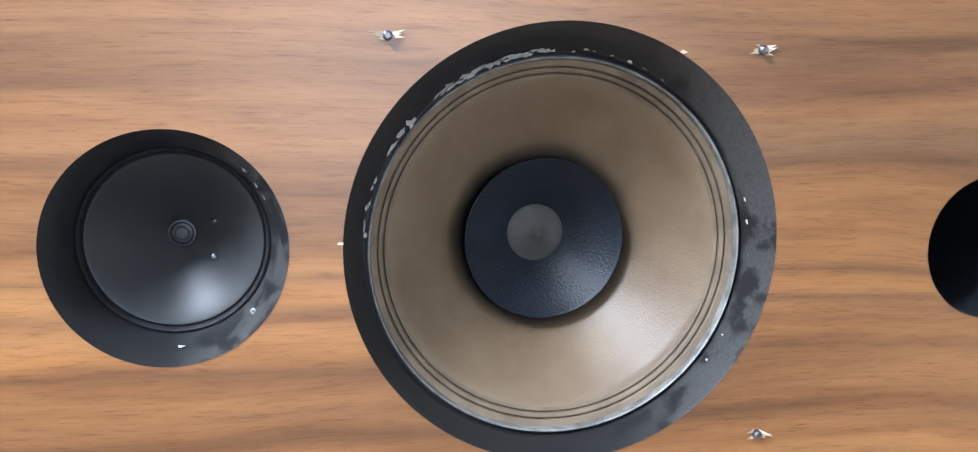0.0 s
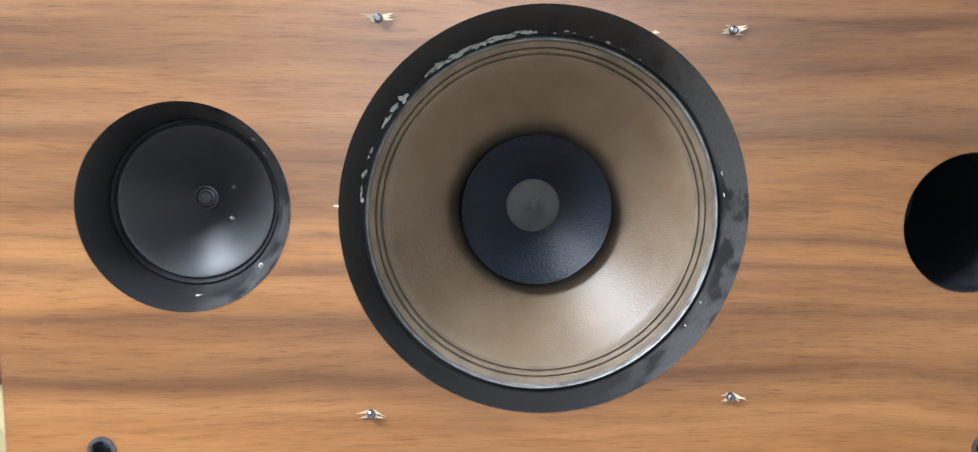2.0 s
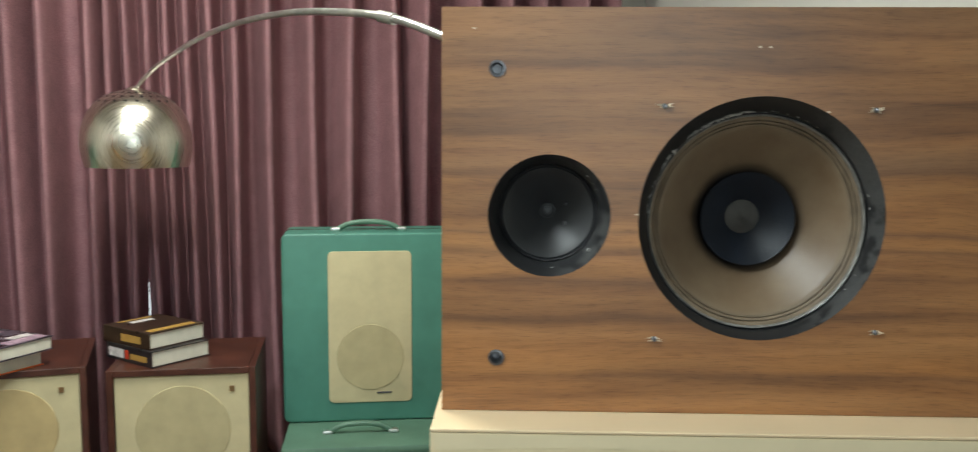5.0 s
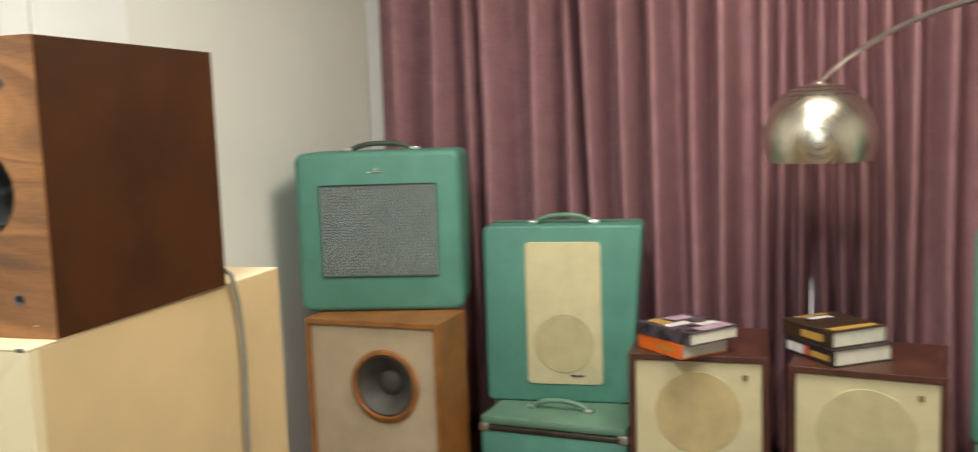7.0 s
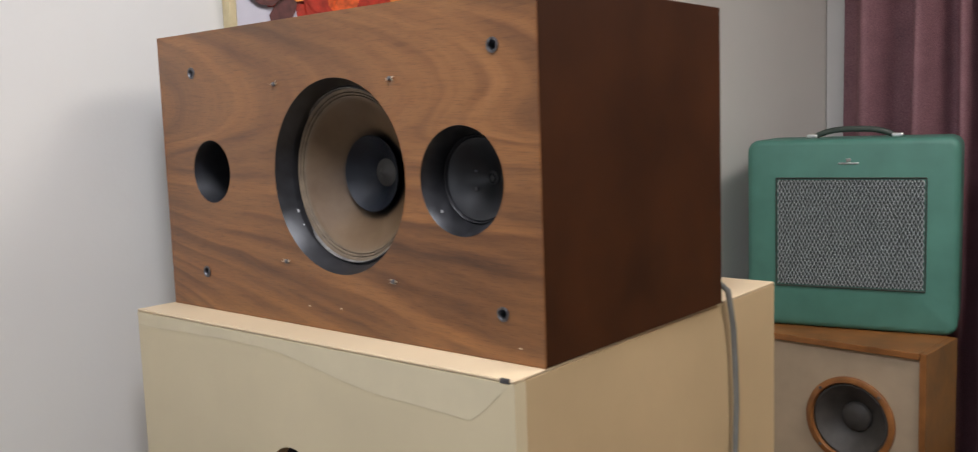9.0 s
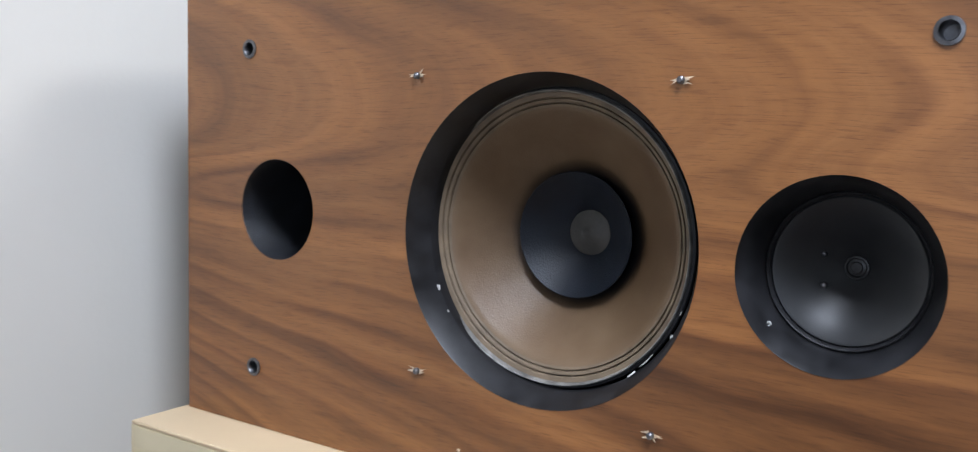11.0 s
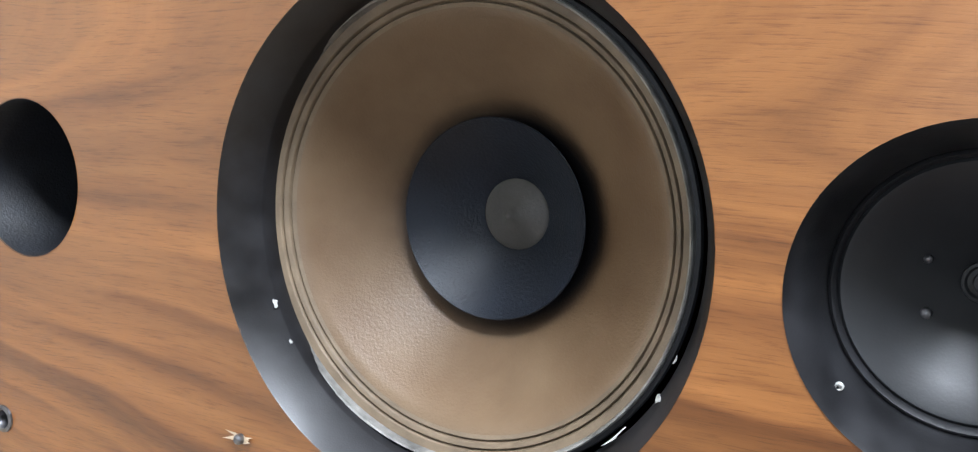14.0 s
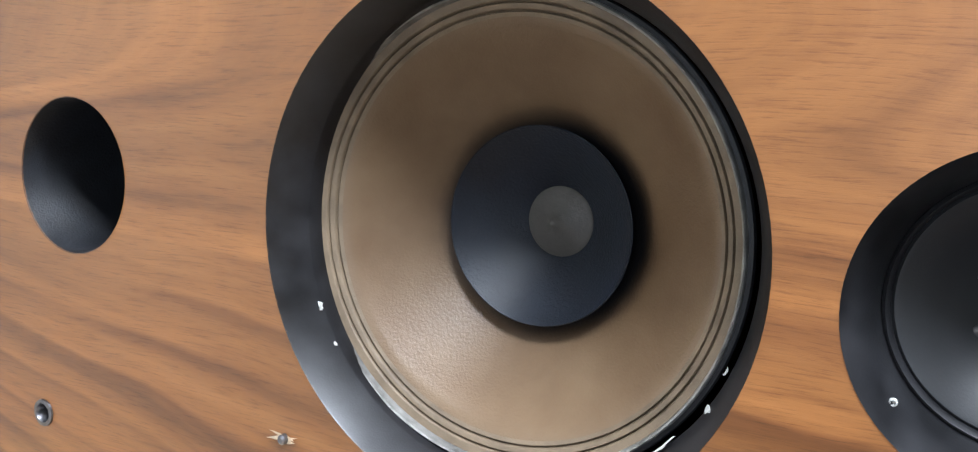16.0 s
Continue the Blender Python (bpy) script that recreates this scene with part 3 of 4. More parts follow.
def loudspeaker(name, m, flip, veneer_mat, label, port, inserts, studs, right, depth, cone_at, chips, worn, ro, woofer_at, tweeter_at, nicks, grow, paints, base, top):
    """Baffle centred on the woofer, in the plane y = 0, facing -y. flip = 1: tweeter on the left."""
    sp = thing(name, m, label, "loudspeaker", "walnut loudspeakers")
    x0, x1 = sorted((-(0.3445 if flip > 0 else 0.341) * flip, right * flip))
    z0, z1, d = base, top, depth
    (tx, tz), (wx, wz) = tweeter_at, woofer_at
    px, pz, pr = port
    holes = [(wx, wz, ro), (tx, tz, 0.0656), (px, pz, pr)] + [(ix, iz, 0.0060) for ix, iz in inserts]
    part("baffle", plate_with_holes(x0, x1, z0, z1, 0.0028, holes), veneer_mat, sp, "walnut-veneered front panel")
    part("side_panel", box(x0, x0 + 0.018, 0.0030, d, z0, z1, 0.0012), SIDE_WOOD, sp, "dark stained side panel")
    part("side_panel", box(x1 - 0.018, x1, 0.0030, d, z0, z1, 0.0012), SIDE_WOOD, sp, "dark stained side panel")
    part("top_panel", box(x0 + 0.0185, x1 - 0.0185, 0.0030, d, z1 - 0.018, z1, 0.0012), SIDE_WOOD, sp)
    part("bottom_panel", box(x0 + 0.0185, x1 - 0.0185, 0.0030, d, z0, z0 + 0.018, 0.0012), SIDE_WOOD, sp)
    part("back_panel", box(x0 + 0.0185, x1 - 0.0185, d - 0.018, d - 0.001, z0 + 0.0185, z1 - 0.0185), SIDE_WOOD, sp)
    driver_woofer(sp, wx, wz, cone_at[0], cone_at[1], chips, ro, grow, paints[0], paints[2])
    driver_tweeter(sp, tx, tz, flip, worn, paints[1])
    part("port_tube", lathe([(pr + 0.0004, -0.0003), (pr - 0.0006, 0.0012), (pr - 0.0008, 0.05), (pr - 0.0020, 0.052), (pr - 0.0020, 0.16), (0.0, 0.16)], 72, cx=px, cz=pz), FLOCK, sp, "round black bass port", True)
    for ix, iz in inserts:
        part("threaded_insert", lathe([(0.0090, 0.0005), (0.0088, -0.0013), (0.0064, -0.0016), (0.0056, -0.0002), (0.0053, 0.016), (0.0, 0.016)], 28), STEEL_DARK, sp, "black steel threaded insert", True, Matrix.Translation((ix, 0, iz)))
    for k, (sx, sz) in enumerate(studs):
        rng = random.Random(11 * k + (3 if flip > 0 else 50))
        st = part("broken_stud", lathe([(0.0030, -0.0001), (0.0028, -0.0030), (0.0016, -0.0042), (0.0, -0.0040)], 9), STEEL_DARK, sp, "broken steel fixing stud", True, Matrix.Translation((sx, 0, sz)))
        bm = bmesh.new()
        for j in range(7):
            a, ln, tw = rng.gauss(0, 0.25) + (math.pi if j % 2 else 0), rng.uniform(0.004, 0.0095), rng.uniform(0.0006, 0.0017)
            base = Vector((0.0018 * math.cos(a), -0.0006, rng.uniform(-0.0022, 0.0024)))
            tip = base + Vector((ln * math.cos(a), -rng.uniform(0.0008, 0.0035), ln * math.sin(a)))
            off = Vector((0, 0, tw))
            v = [bm.verts.new(q) for q in (base - off, base + off, tip + off * 0.2, base + Vector((0, 0.002, 0)))]
            for f in ((0, 1, 2), (0, 2, 3), (1, 3, 2), (0, 3, 1)):
                bm.faces.new([v[i] for i in f])
        part("splinter", bm, SPLINTER, st, "torn pale wood fibres")
    for k, (nx, nz) in enumerate(nicks):
        rng = random.Random(70 + k)
        bm = bmesh.new()
        vs = [bm.verts.new((rng.uniform(0.7, 1.3) * 0.0022 * math.cos(2 * math.pi * i / 7), -0.0003, rng.uniform(0.6, 1.3) * 0.0011 * math.sin(2 * math.pi * i / 7))) for i in range(7)]
        f = bm.faces.new(vs)
        e = bmesh.ops.extrude_face_region(bm, geom=[f])
        bmesh.ops.translate(bm, verts=[v for v in e["geom"] if isinstance(v, bmesh.types.BMVert)], vec=(0, 0.0006, 0))
        part("nick", bm, SPLINTER, sp, "small pale nick in the veneer", False, Matrix.Translation((nx, 0, nz)))
    return sp


loudspeaker("loudspeaker", pose(0, 0, 1.200), 1, VENEER_A, "walnut loudspeaker lying sideways on a cream cabinet, straight grain",
            (0.277, 0.0015, 0.0460), ((-0.2855, 0.164), (-0.285, -0.148), (0.299, 0.162), (0.299, -0.152)),
            ((-0.1085, 0.1255), (0.1115, 0.122), (-0.1135, -0.125), (0.122, -0.115)), 0.410, 0.462, (-0.001, -0.0005),
            ((94, 131, 34, 3, 0.0026), (100, 128, 10, 77, 0.0038), (138, 151, 3, 9, 0.0075), (158, 176, 7, 21, 0.0028), (60, 92, 7, 31, 0.0016), (-40, 20, 7, 41, 0.0010)),
            ((25, 60, 6, 7, 0.0018), (-120, -80, 4, 17, 0.0016)), 0.1305, (-0.003, 0.0055), (-0.229, 0.008), ((-0.31, 0.206), (-0.011, 0.187), (-0.0, 0.187), (-0.135, 0.01), (0.063, 0.12)),
            0.0016, (DUSTY_WOOFER, DUSTY_TWEETER, PAPER), -0.2075, 0.228)
loudspeaker("loudspeaker", pose(-2.133, -0.499, 1.2432, 0, 0, 20.6), -1, VENEER_B, "walnut loudspeaker lying sideways on a cream cabinet, swirling grain",
            (-0.288, 0.012, 0.0475), ((-0.3255, 0.163), (-0.3185, -0.145), (0.279, 0.159), (0.282, -0.148)),
            ((-0.1206, 0.136), (0.1125, 0.131), (-0.1145, -0.114), (0.1025, -0.125)), 0.417, 0.434, (-0.005, 0.0072),
            ((203, 206, 1, 5, 0.0017), (213, 216, 1, 6, 0.0015), (-32, -20, 2, 8, 0.0045), (-55, -40, 2, 12, 0.005)),
            (), 0.1310, (0.0005, 0.0070), (0.2235, 0.0050), ((0.3057, -0.1852), (-0.0693, -0.1742), (-0.0022, -0.1712), (0.3066, -0.1852)),
            0.0030, (BLACK, BLACK, PAPER_SHADED), -0.204, 0.223)


# ---------------------------------------------------------------- cream cabinets underneath
def cream_cabinet(m, x0, x1, depth, top, hole, seed):
    c = thing("cabinet", m, "tall cream laminate speaker cabinet, chipped at a top corner", "cabinet", "cream cabinets")
    t = 0.02
    hx, hz, hr = hole
    part("front_panel", plate_with_holes(x0, x1, 0.0, top - 0.004, 0.02, [(hx, hz, hr)]), CREAM, c, "glossy cream laminate front with a round hole")
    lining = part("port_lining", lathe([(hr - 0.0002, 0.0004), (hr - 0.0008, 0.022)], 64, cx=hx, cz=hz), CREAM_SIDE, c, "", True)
    part("port_tube", lathe([(hr - 0.0008, 0.0222), (hr - 0.004, 0.024), (hr - 0.004, 0.11), (0.0, 0.11)], 64, cx=hx, cz=hz), FLOCK, lining, "dark inside of the port", True)
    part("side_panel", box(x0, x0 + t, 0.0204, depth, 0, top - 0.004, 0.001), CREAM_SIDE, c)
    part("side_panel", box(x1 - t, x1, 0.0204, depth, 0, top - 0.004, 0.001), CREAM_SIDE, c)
    part("back_panel", box(x0 + t + 0.001, x1 - t - 0.001, depth - 0.02, depth - 0.001, 0, top - 0.004), CREAM_SIDE, c)
    part("top_panel", box(x0, x1, 0.0, depth, top - 0.0038, top, 0.0012), CREAM_TOP, c, "pale cream top")
    # loose film along the upper edge of the front
    rng = random.Random(seed)
    bm = bmesh.new()
    n = 40
    lo, hi, ph = [], [], rng.uniform(0, 6)
    for i in range(n + 1):
        s = i / n
        x = x0 + 0.004 + (x1 - x0 - 0.012) * s
        wide = min(1.0, max(0.0, (s - 0.42) / 0.33))
        drop = 0.016 + 0.003 * math.sin(5 * s + ph) + 0.0015 * math.sin(13 * s + ph) + 0.034 * wide * wide * (3 - 2 * wide)
        if s > 0.93:
            drop *= max(0.05, 1 - (s - 0.93) / 0.07)
        hi.append(bm.verts.new((x, -0.00025, top - 0.0055)))
        lo.append(bm.verts.new((x, -0.00030, top - 0.0055 - drop)))
    for i in range(n):
        bm.faces.new((hi[i], hi[i + 1], lo[i + 1], lo[i]))
    film = part("loose_film", bm, FILM, c, "clear film lifting along the top edge")
    sol = film.modifiers.new("thickness", "SOLIDIFY")
    sol.thickness = 0.00015
    part("chip", box(x1 - 0.020, x1 - 0.007, -0.0008, 0.003, top - 0.0048, top + 0.0005, 0.0006), STEEL_DARK, c, "dark chip in the corner")
    return c


cream_cabinet(pose(-1.7945, -0.4315, 0, 0, 0, 21.2), -0.765, 0.0, 0.695, 1.0388, (-0.392, 0.834, 0.0505), 4)
cream_cabinet(pose(-0.3514, -0.0641, 0), 0.0, 0.793, 0.735, 0.9920, (0.392, 0.79, 0.0505), 9)


# grey lead hanging down the side of the cream cabinet
lead = []
for y, z in ((0.452, 1.10), (0.478, 1.092), (0.505, 1.055), (0.522, 1.0), (0.529, 0.94), (0.532, 0.88), (0.527, 0.80), (0.522, 0.70), (0.525, 0.55), (0.53, 0.35), (0.535, 0.15), (0.54, 0.006)):
    lead.append((0.008 if z < 1.06 else 0.008 - (z - 1.06) * 0.9, y, z))
cable = part("speaker_cable", tube(lead, 0.0045, 8), CABLE, None, "", True)
cable.matrix_world = pose(-1.7945, -0.4315, 0, 0, 0, 21.2)
tagged(cable, "thin grey speaker cable hanging down the cream cabinet", "cable")


# ---------------------------------------------------------------- speakers and cases along the curtain
def handle(parent, x0, x1, y, z, h, material):
    pts = [(x0, y, z)]
    for i in range(13):
        s = i / 12
        pts.append((x0 + (x1 - x0) * s, y, z + h * (1 - (2 * s - 1) ** 4) * (0.75 + 0.25 * math.sin(math.pi * s))))
    pts.append((x1, y, z))
    hd = part("handle", tube(pts, 0.009, 10), material, parent, "curved carrying handle", True)
    for x in (x0, x1):
        part("handle_mount", box(x - 0.016, x + 0.016, y - 0.012, y + 0.012, z - 0.0005, z + 0.012, 0.004), CHROME, hd)
    return hd


def green_speaker(u, v, rz, w, z0, z1, gx0, gx1, gz0, gz1, label, taper=0.0):
    s = thing("portable_speaker", room(u, v, z0, rz), label, "speaker case", "green portable speakers")
    h, d = z1 - z0, 0.21

    def lean(bm):
        for vert in bm.verts:
            if vert.co.x > 0:
                vert.co.x -= taper * (1 - vert.co.z / h) * vert.co.x / (w / 2)
        return bm

    part("body", lean(round_front(w, 0, h, 0.0, d, 0.022, 0.008)), GREEN, s, "green leathercloth covering", True)
    gx, gw, gh = (gx0 + gx1) / 2, gx1 - gx0, gz1 - gz0
    g = part("grille", round_front(gw, gz0 - z0, gz1 - z0, -0.004, 0.006, 0.018, 0.002), GRILLE_CREAM, s, "cream cloth grille", True, Matrix.Translation((gx, 0, 0)))
    part("driver_shadow", lathe([(0.0, -0.0062), (gw * 0.40, -0.0062), (gw * 0.405, -0.0035)], 64, cz=gz0 - z0 + gw * 0.56), GRILLE_CREAM_DARK, g, "round driver showing through the cloth", True)
    part("badge", box(0.02, 0.07, -0.0075, -0.0042, gz0 - z0 + 0.03, gz0 - z0 + 0.036, 0.001), STEEL_DARK, g, "small illegible maker's mark", False)
    part("lid_seam", lean(round_front(w + 0.003, -0.0, h + 0.0015, d * 0.55, d * 0.55 + 0.006, 0.022, 0.0)), DARK_TRIM, s)
    handle(s, -0.11, 0.11, d * 0.35, h, 0.030, GREEN_GREY)
    return s


green_speaker(-1.6675, 2.30, 8, 0.563, 0.3170, 0.951, -0.1315, 0.1345, 0.383, 0.894, "tall green portable speaker standing on a green case", 0.052)
green_speaker(-0.102, 2.185, -7.9, 0.568, 0.3062, 0.943, -0.1345, 0.1407, 0.372, 0.883, "tall green portable speaker on a green case beside the books")


def green_case(u, v, rz, w, top, d):
    c = thing("carrying_case", room(u, v, 0, rz), "grey-green carrying case with dark metal edging, standing on the floor", "case", "green carrying cases")
    part("body", box(-w / 2, w / 2, 0, d, 0, top - 0.05, 0.01), GREEN, c, "", True)
    part("lid", box(-w / 2, w / 2, 0, d, top - 0.032, top, 0.01), GREEN_GREY, c, "", True)
    part("edging", box(-w / 2 - 0.004, w / 2 + 0.004, -0.004, d + 0.004, top - 0.0498, top - 0.0322, 0.004), DARK_TRIM, c, "dark metal edging", True)
    for sx in (-1, 1):
        part("corner", box(sx * (w / 2 - 0.012) - 0.017, sx * (w / 2 - 0.012) + 0.017, -0.006, 0.02, top - 0.054, top - 0.024, 0.006), CHROME, c, "worn metal corner", True)
    handle(c, -0.115, 0.095, 0.13, top, 0.032, GREEN_GREY)
    return c


green_case(-1.657, 2.080, -2.3, 0.515, 0.3165, 0.45)
green_case(-0.156, 1.945, -8.2, 0.505, 0.3055, 0.48)


def mesh_amp(u, v, rz, w, z0, z1, gx, gz0, gz1):
    a = thing("amplifier", room(u, v, z0, rz), "green amplifier case with grey mesh, on a teak speaker", "amplifier", "green amplifiers")
    h, d = z1 - z0, 0.30
    part("body", round_front(w, 0, h, 0.0, d, 0.035, 0.018), GREEN, a, "", True)
    gw, gb, gt = 0.40, gz0 - z0, gz1 - z0
    g = part("grille", round_front(gw, gb, gt, -0.003, 0.01, 0.012, 0.001), GRILLE_BACK, a, "grey woven metal mesh", False, Matrix.Translation((gx, 0, 0)))
    part("grille_frame", frame_ring(gw + 0.014, gb - 0.007, gt + 0.007, 0.004, -0.006, 0.004), HANDLE_DARK, a, m=Matrix.Translation((gx, 0, 0)))
    bm = bmesh.new()
    n = 38
    step = gw / n
    rows = int((gt - gb) / step)
    for i in range(rows):
        z = gb + (i + 0.5) * (gt - gb) / rows
        pts = [(-gw / 2 + step * 0.5 * k, -0.0055, z + (0.46 if (k + i) % 2 else -0.46) * (gt - gb) / rows) for k in range(2 * n + 1)]
        tube(pts, 0.0016, 4, bm, False)
    part("mesh_wire", bm, MESH_WIRE, g, "crimped wire mesh")
    part("badge", box(-0.028, 0.028, -0.0022, 0.002, gt + 0.045, gt + 0.050, 0.001), CHROME, a, "small illegible maker's mark")
    part("badge", box(-0.006, 0.006, -0.0022, 0.002, gt + 0.053, gt + 0.062, 0.001), CHROME, a)
    handle(a, -0.12, 0.12, d * 0.4, h, 0.026, HANDLE_DARK)
    return a


def frame_ring(w, z0, z1, bar, y0, y1):
    bm = bmesh.new()
    box(-w / 2, w / 2, y0, y1, z0, z0 + bar, 0.002, 1, bm)
    box(-w / 2, w / 2, y0, y1, z1 - bar, z1, 0.002, 1, bm)
    box(-w / 2, -w / 2 + bar, y0, y1, z0 + bar, z1 - bar, 0.002, 1, bm)
    box(w / 2 - bar, w / 2, y0, y1, z0 + bar, z1 - bar, 0.002, 1, bm)
    return bm


HANDLE_DARK = plain("dark_green_strap", (0.045, 0.060, 0.048), 0.5, 0, 0.2, 40, 0.3, 400)
GRILLE_BACK = plain("grey_cloth_behind_mesh", (0.08, 0.096, 0.093), 0.9, 0, 0.15, 12, 0.3, 500)
MESH_WIRE = plain("grey_wire", (0.56, 0.625, 0.62), 0.4, 0.2, 0.1, 30, 0.1, 300)

mesh_amp(-2.266, 2.080, 15.3, 0.582, 0.6694, 1.231, 0.002, 0.799, 1.1125)
mesh_amp(0.4775, 2.046, -13.8, 0.600, 0.6366, 1.211, -0.026, 0.7587, 1.0845)


def teak_speaker(u, v, rz, w, top, wx, wz, d):
    s = thing("wooden_speaker", room(u, v, 0, rz), "teak speaker box with a bare round driver in a pale baffle", "speaker", "teak speakers")
    t = 0.018
    part("side_panel", box(-w / 2, -w / 2 + t, 0, d, 0, top, 0.002), TEAK, s)
    part("side_panel", box(w / 2 - t, w / 2, 0, d, 0, top, 0.002), TEAK, s)
    part("top_panel", box(-w / 2 + t + 0.0005, w / 2 - t - 0.0005, 0, d, top - t, top, 0.002), TEAK, s)
    part("baffle", plate_with_holes(-w / 2 + t + 0.001, w / 2 - t - 0.001, 0.0, top - t - 0.001, 0.016, [(wx, wz, 0.108)]), BAFFLE_GREY, s, "pale cloth-covered baffle", m=Matrix.Translation((0, 0.012, 0)))
    r = part("driver", lathe([(0.126, 0.0118), (0.126, 0.004), (0.121, 0.001), (0.110, 0.001), (0.107, 0.006), (0.107, 0.02)], 72, cx=wx, cz=wz), TEAK, s, "driver with a wooden ring", True)
    part("cone", lathe([(0.1075, 0.012), (0.100, 0.009), (0.094, 0.014), (0.042, 0.062)], 72, cx=wx, cz=wz), DRIVER_GREY, r, "dark grey paper cone", True)
    part("dust_cap", lathe([(0.043, 0.062), (0.040, 0.050), (0.03, 0.042), (0.015, 0.038), (0.0, 0.037)], 48, cx=wx, cz=wz), DRIVER_GREY, r, "", True)
    for k in range(4):
        a = radians(45 + 90 * k)
        part("screw", lathe([(0.005, 0.001), (0.004, -0.002), (0.0, -0.0025)], 12), STEEL_DARK, r, "", True, Matrix.Translation((wx + 0.1165 * math.cos(a), 0.001, wz + 0.1165 * math.sin(a))))
    return s


DRIVER_GREY = plain("dark_grey_paper", (0.055, 0.05, 0.043), 0.6, 0, 0.25, 30, 0.4, 500)
teak_speaker(-2.237, 1.920, -0.4, 0.502, 0.6688, 0.0447, 0.446, 0.24)
teak_speaker(0.375, 1.775, -12.9, 0.53, 0.636, 0.0, 0.400, 0.5)


def cream_speaker(u, v, rz, w, top, circle_r, cloth, label):
    s = thing("bookshelf_speaker", room(u, v, 0, rz), label, "speaker", "dark wood speakers with cream grilles")
    d, t = 0.39, 0.019
    part("side_panel", box(-w / 2, -w / 2 + t, 0, d, 0, top, 0.0015), MAHOGANY, s)
    part("side_panel", box(w / 2 - t, w / 2, 0, d, 0, top, 0.0015), MAHOGANY, s)
    part("top_panel", box(-w / 2 + t + 0.0005, w / 2 - t - 0.0005, 0, d, top - t, top, 0.0015), MAHOGANY, s)
    part("back_panel", box(-w / 2 + t + 0.001, w / 2 - t - 0.001, d - 0.015, d - 0.002, 0, top - t - 0.001), MAHOGANY, s)
    g = part("grille", box(-w / 2 + t + 0.0015, w / 2 - t - 0.0015, 0.008, 0.03, 0.0, top - t - 0.0015, 0.003), GRILLE_CREAM, s, "cream cloth grille")
    part("driver_shadow", lathe([(0.0, 0.0062), (circle_r, 0.0062), (circle_r + 0.002, 0.0085)], 64, cz=top - t - 0.035 - circle_r), cloth, g, "round driver showing through the cloth", True)
    part("badge", box(w / 2 - t - 0.058, w / 2 - t - 0.043, 0.004, 0.009, top - t - 0.055, top - t - 0.038, 0.001), BADGE_GOLD, g, "small brown badge")
    return s


cream_speaker(-1.163, 2.00, 4, 0.42, 0.592, 0.128, STAINED_CLOTH, "dark mahogany speaker with a stained cream grille, books on top")
cream_speaker(-0.687, 1.965, -6, 0.425, 0.580, 0.135, GRILLE_CREAM_DARK, "dark mahogany speaker with a clean cream grille, books on top")


# ---------------------------------------------------------------- books
def book(u, v, z, rz, L, W, T, cover, spine, label, marks=(), spine_marks=()):
    b = thing("book", room(u, v, z, rz), label, "book", "books on the speakers")
    c = 0.003
    part("page_block", box(-L / 2 + 0.004, L / 2 - 0.004, -W / 2 + 0.004, W / 2 - 0.002, c + 0.0002, T - c - 0.0002, 0.001), PAGES, b, "cream page block")
    part("cover", box(-L / 2, L / 2, -W / 2, W / 2, T - c, T, 0.001), cover, b)
    part("back_cover", box(-L / 2, L / 2, -W / 2, W / 2, 0, c, 0.001), cover, b)
    part("spine", box(-L / 2, L / 2, W / 2 - 0.0018, W / 2 + 0.0022, 0.0, T, 0.002), spine, b)
    for x0, x1, y0, y1, col in marks:
        part("print", box(x0 * L, x1 * L, y0 * W, y1 * W, T + 0.0002, T + 0.0008), col, b, "illegible printed bar")
    for x0, x1, z0, z1, col in spine_marks:
        part("print", box(x0 * L, x1 * L, W / 2 + 0.0024, W / 2 + 0.003, z0 * T, z1 * T), col, b, "illegible printed bar")
    return b


COVER_DARK = plain("dark_printed_cover", (0.022, 0.018, 0.02), 0.3, 0, 0.5, 30, 0.05, 200)
COVER_VIOLET = plain("dark_violet_cover", (0.05, 0.04, 0.055), 0.28, 0, 0.9, 22, 0.05, 200)
COVER_BROWN = plain("dark_brown_cover", (0.035, 0.02, 0.012), 0.3, 0, 0.4, 30, 0.05, 200)
ORANGE = plain("orange_cover", (0.75, 0.14, 0.015), 0.4, 0, 0.06, 30, 0.05, 200)
PRINT_GOLD = plain("ochre_print", (0.42, 0.25, 0.06), 0.4, 0, 0.1, 30, 0.05, 200)
PRINT_PALE = plain("pale_print", (0.6, 0.56, 0.55), 0.4, 0, 0.3, 60, 0.05, 200)
PRINT_PINK = plain("mauve_print", (0.38, 0.26, 0.33), 0.4, 0, 0.5, 60, 0.05, 200)




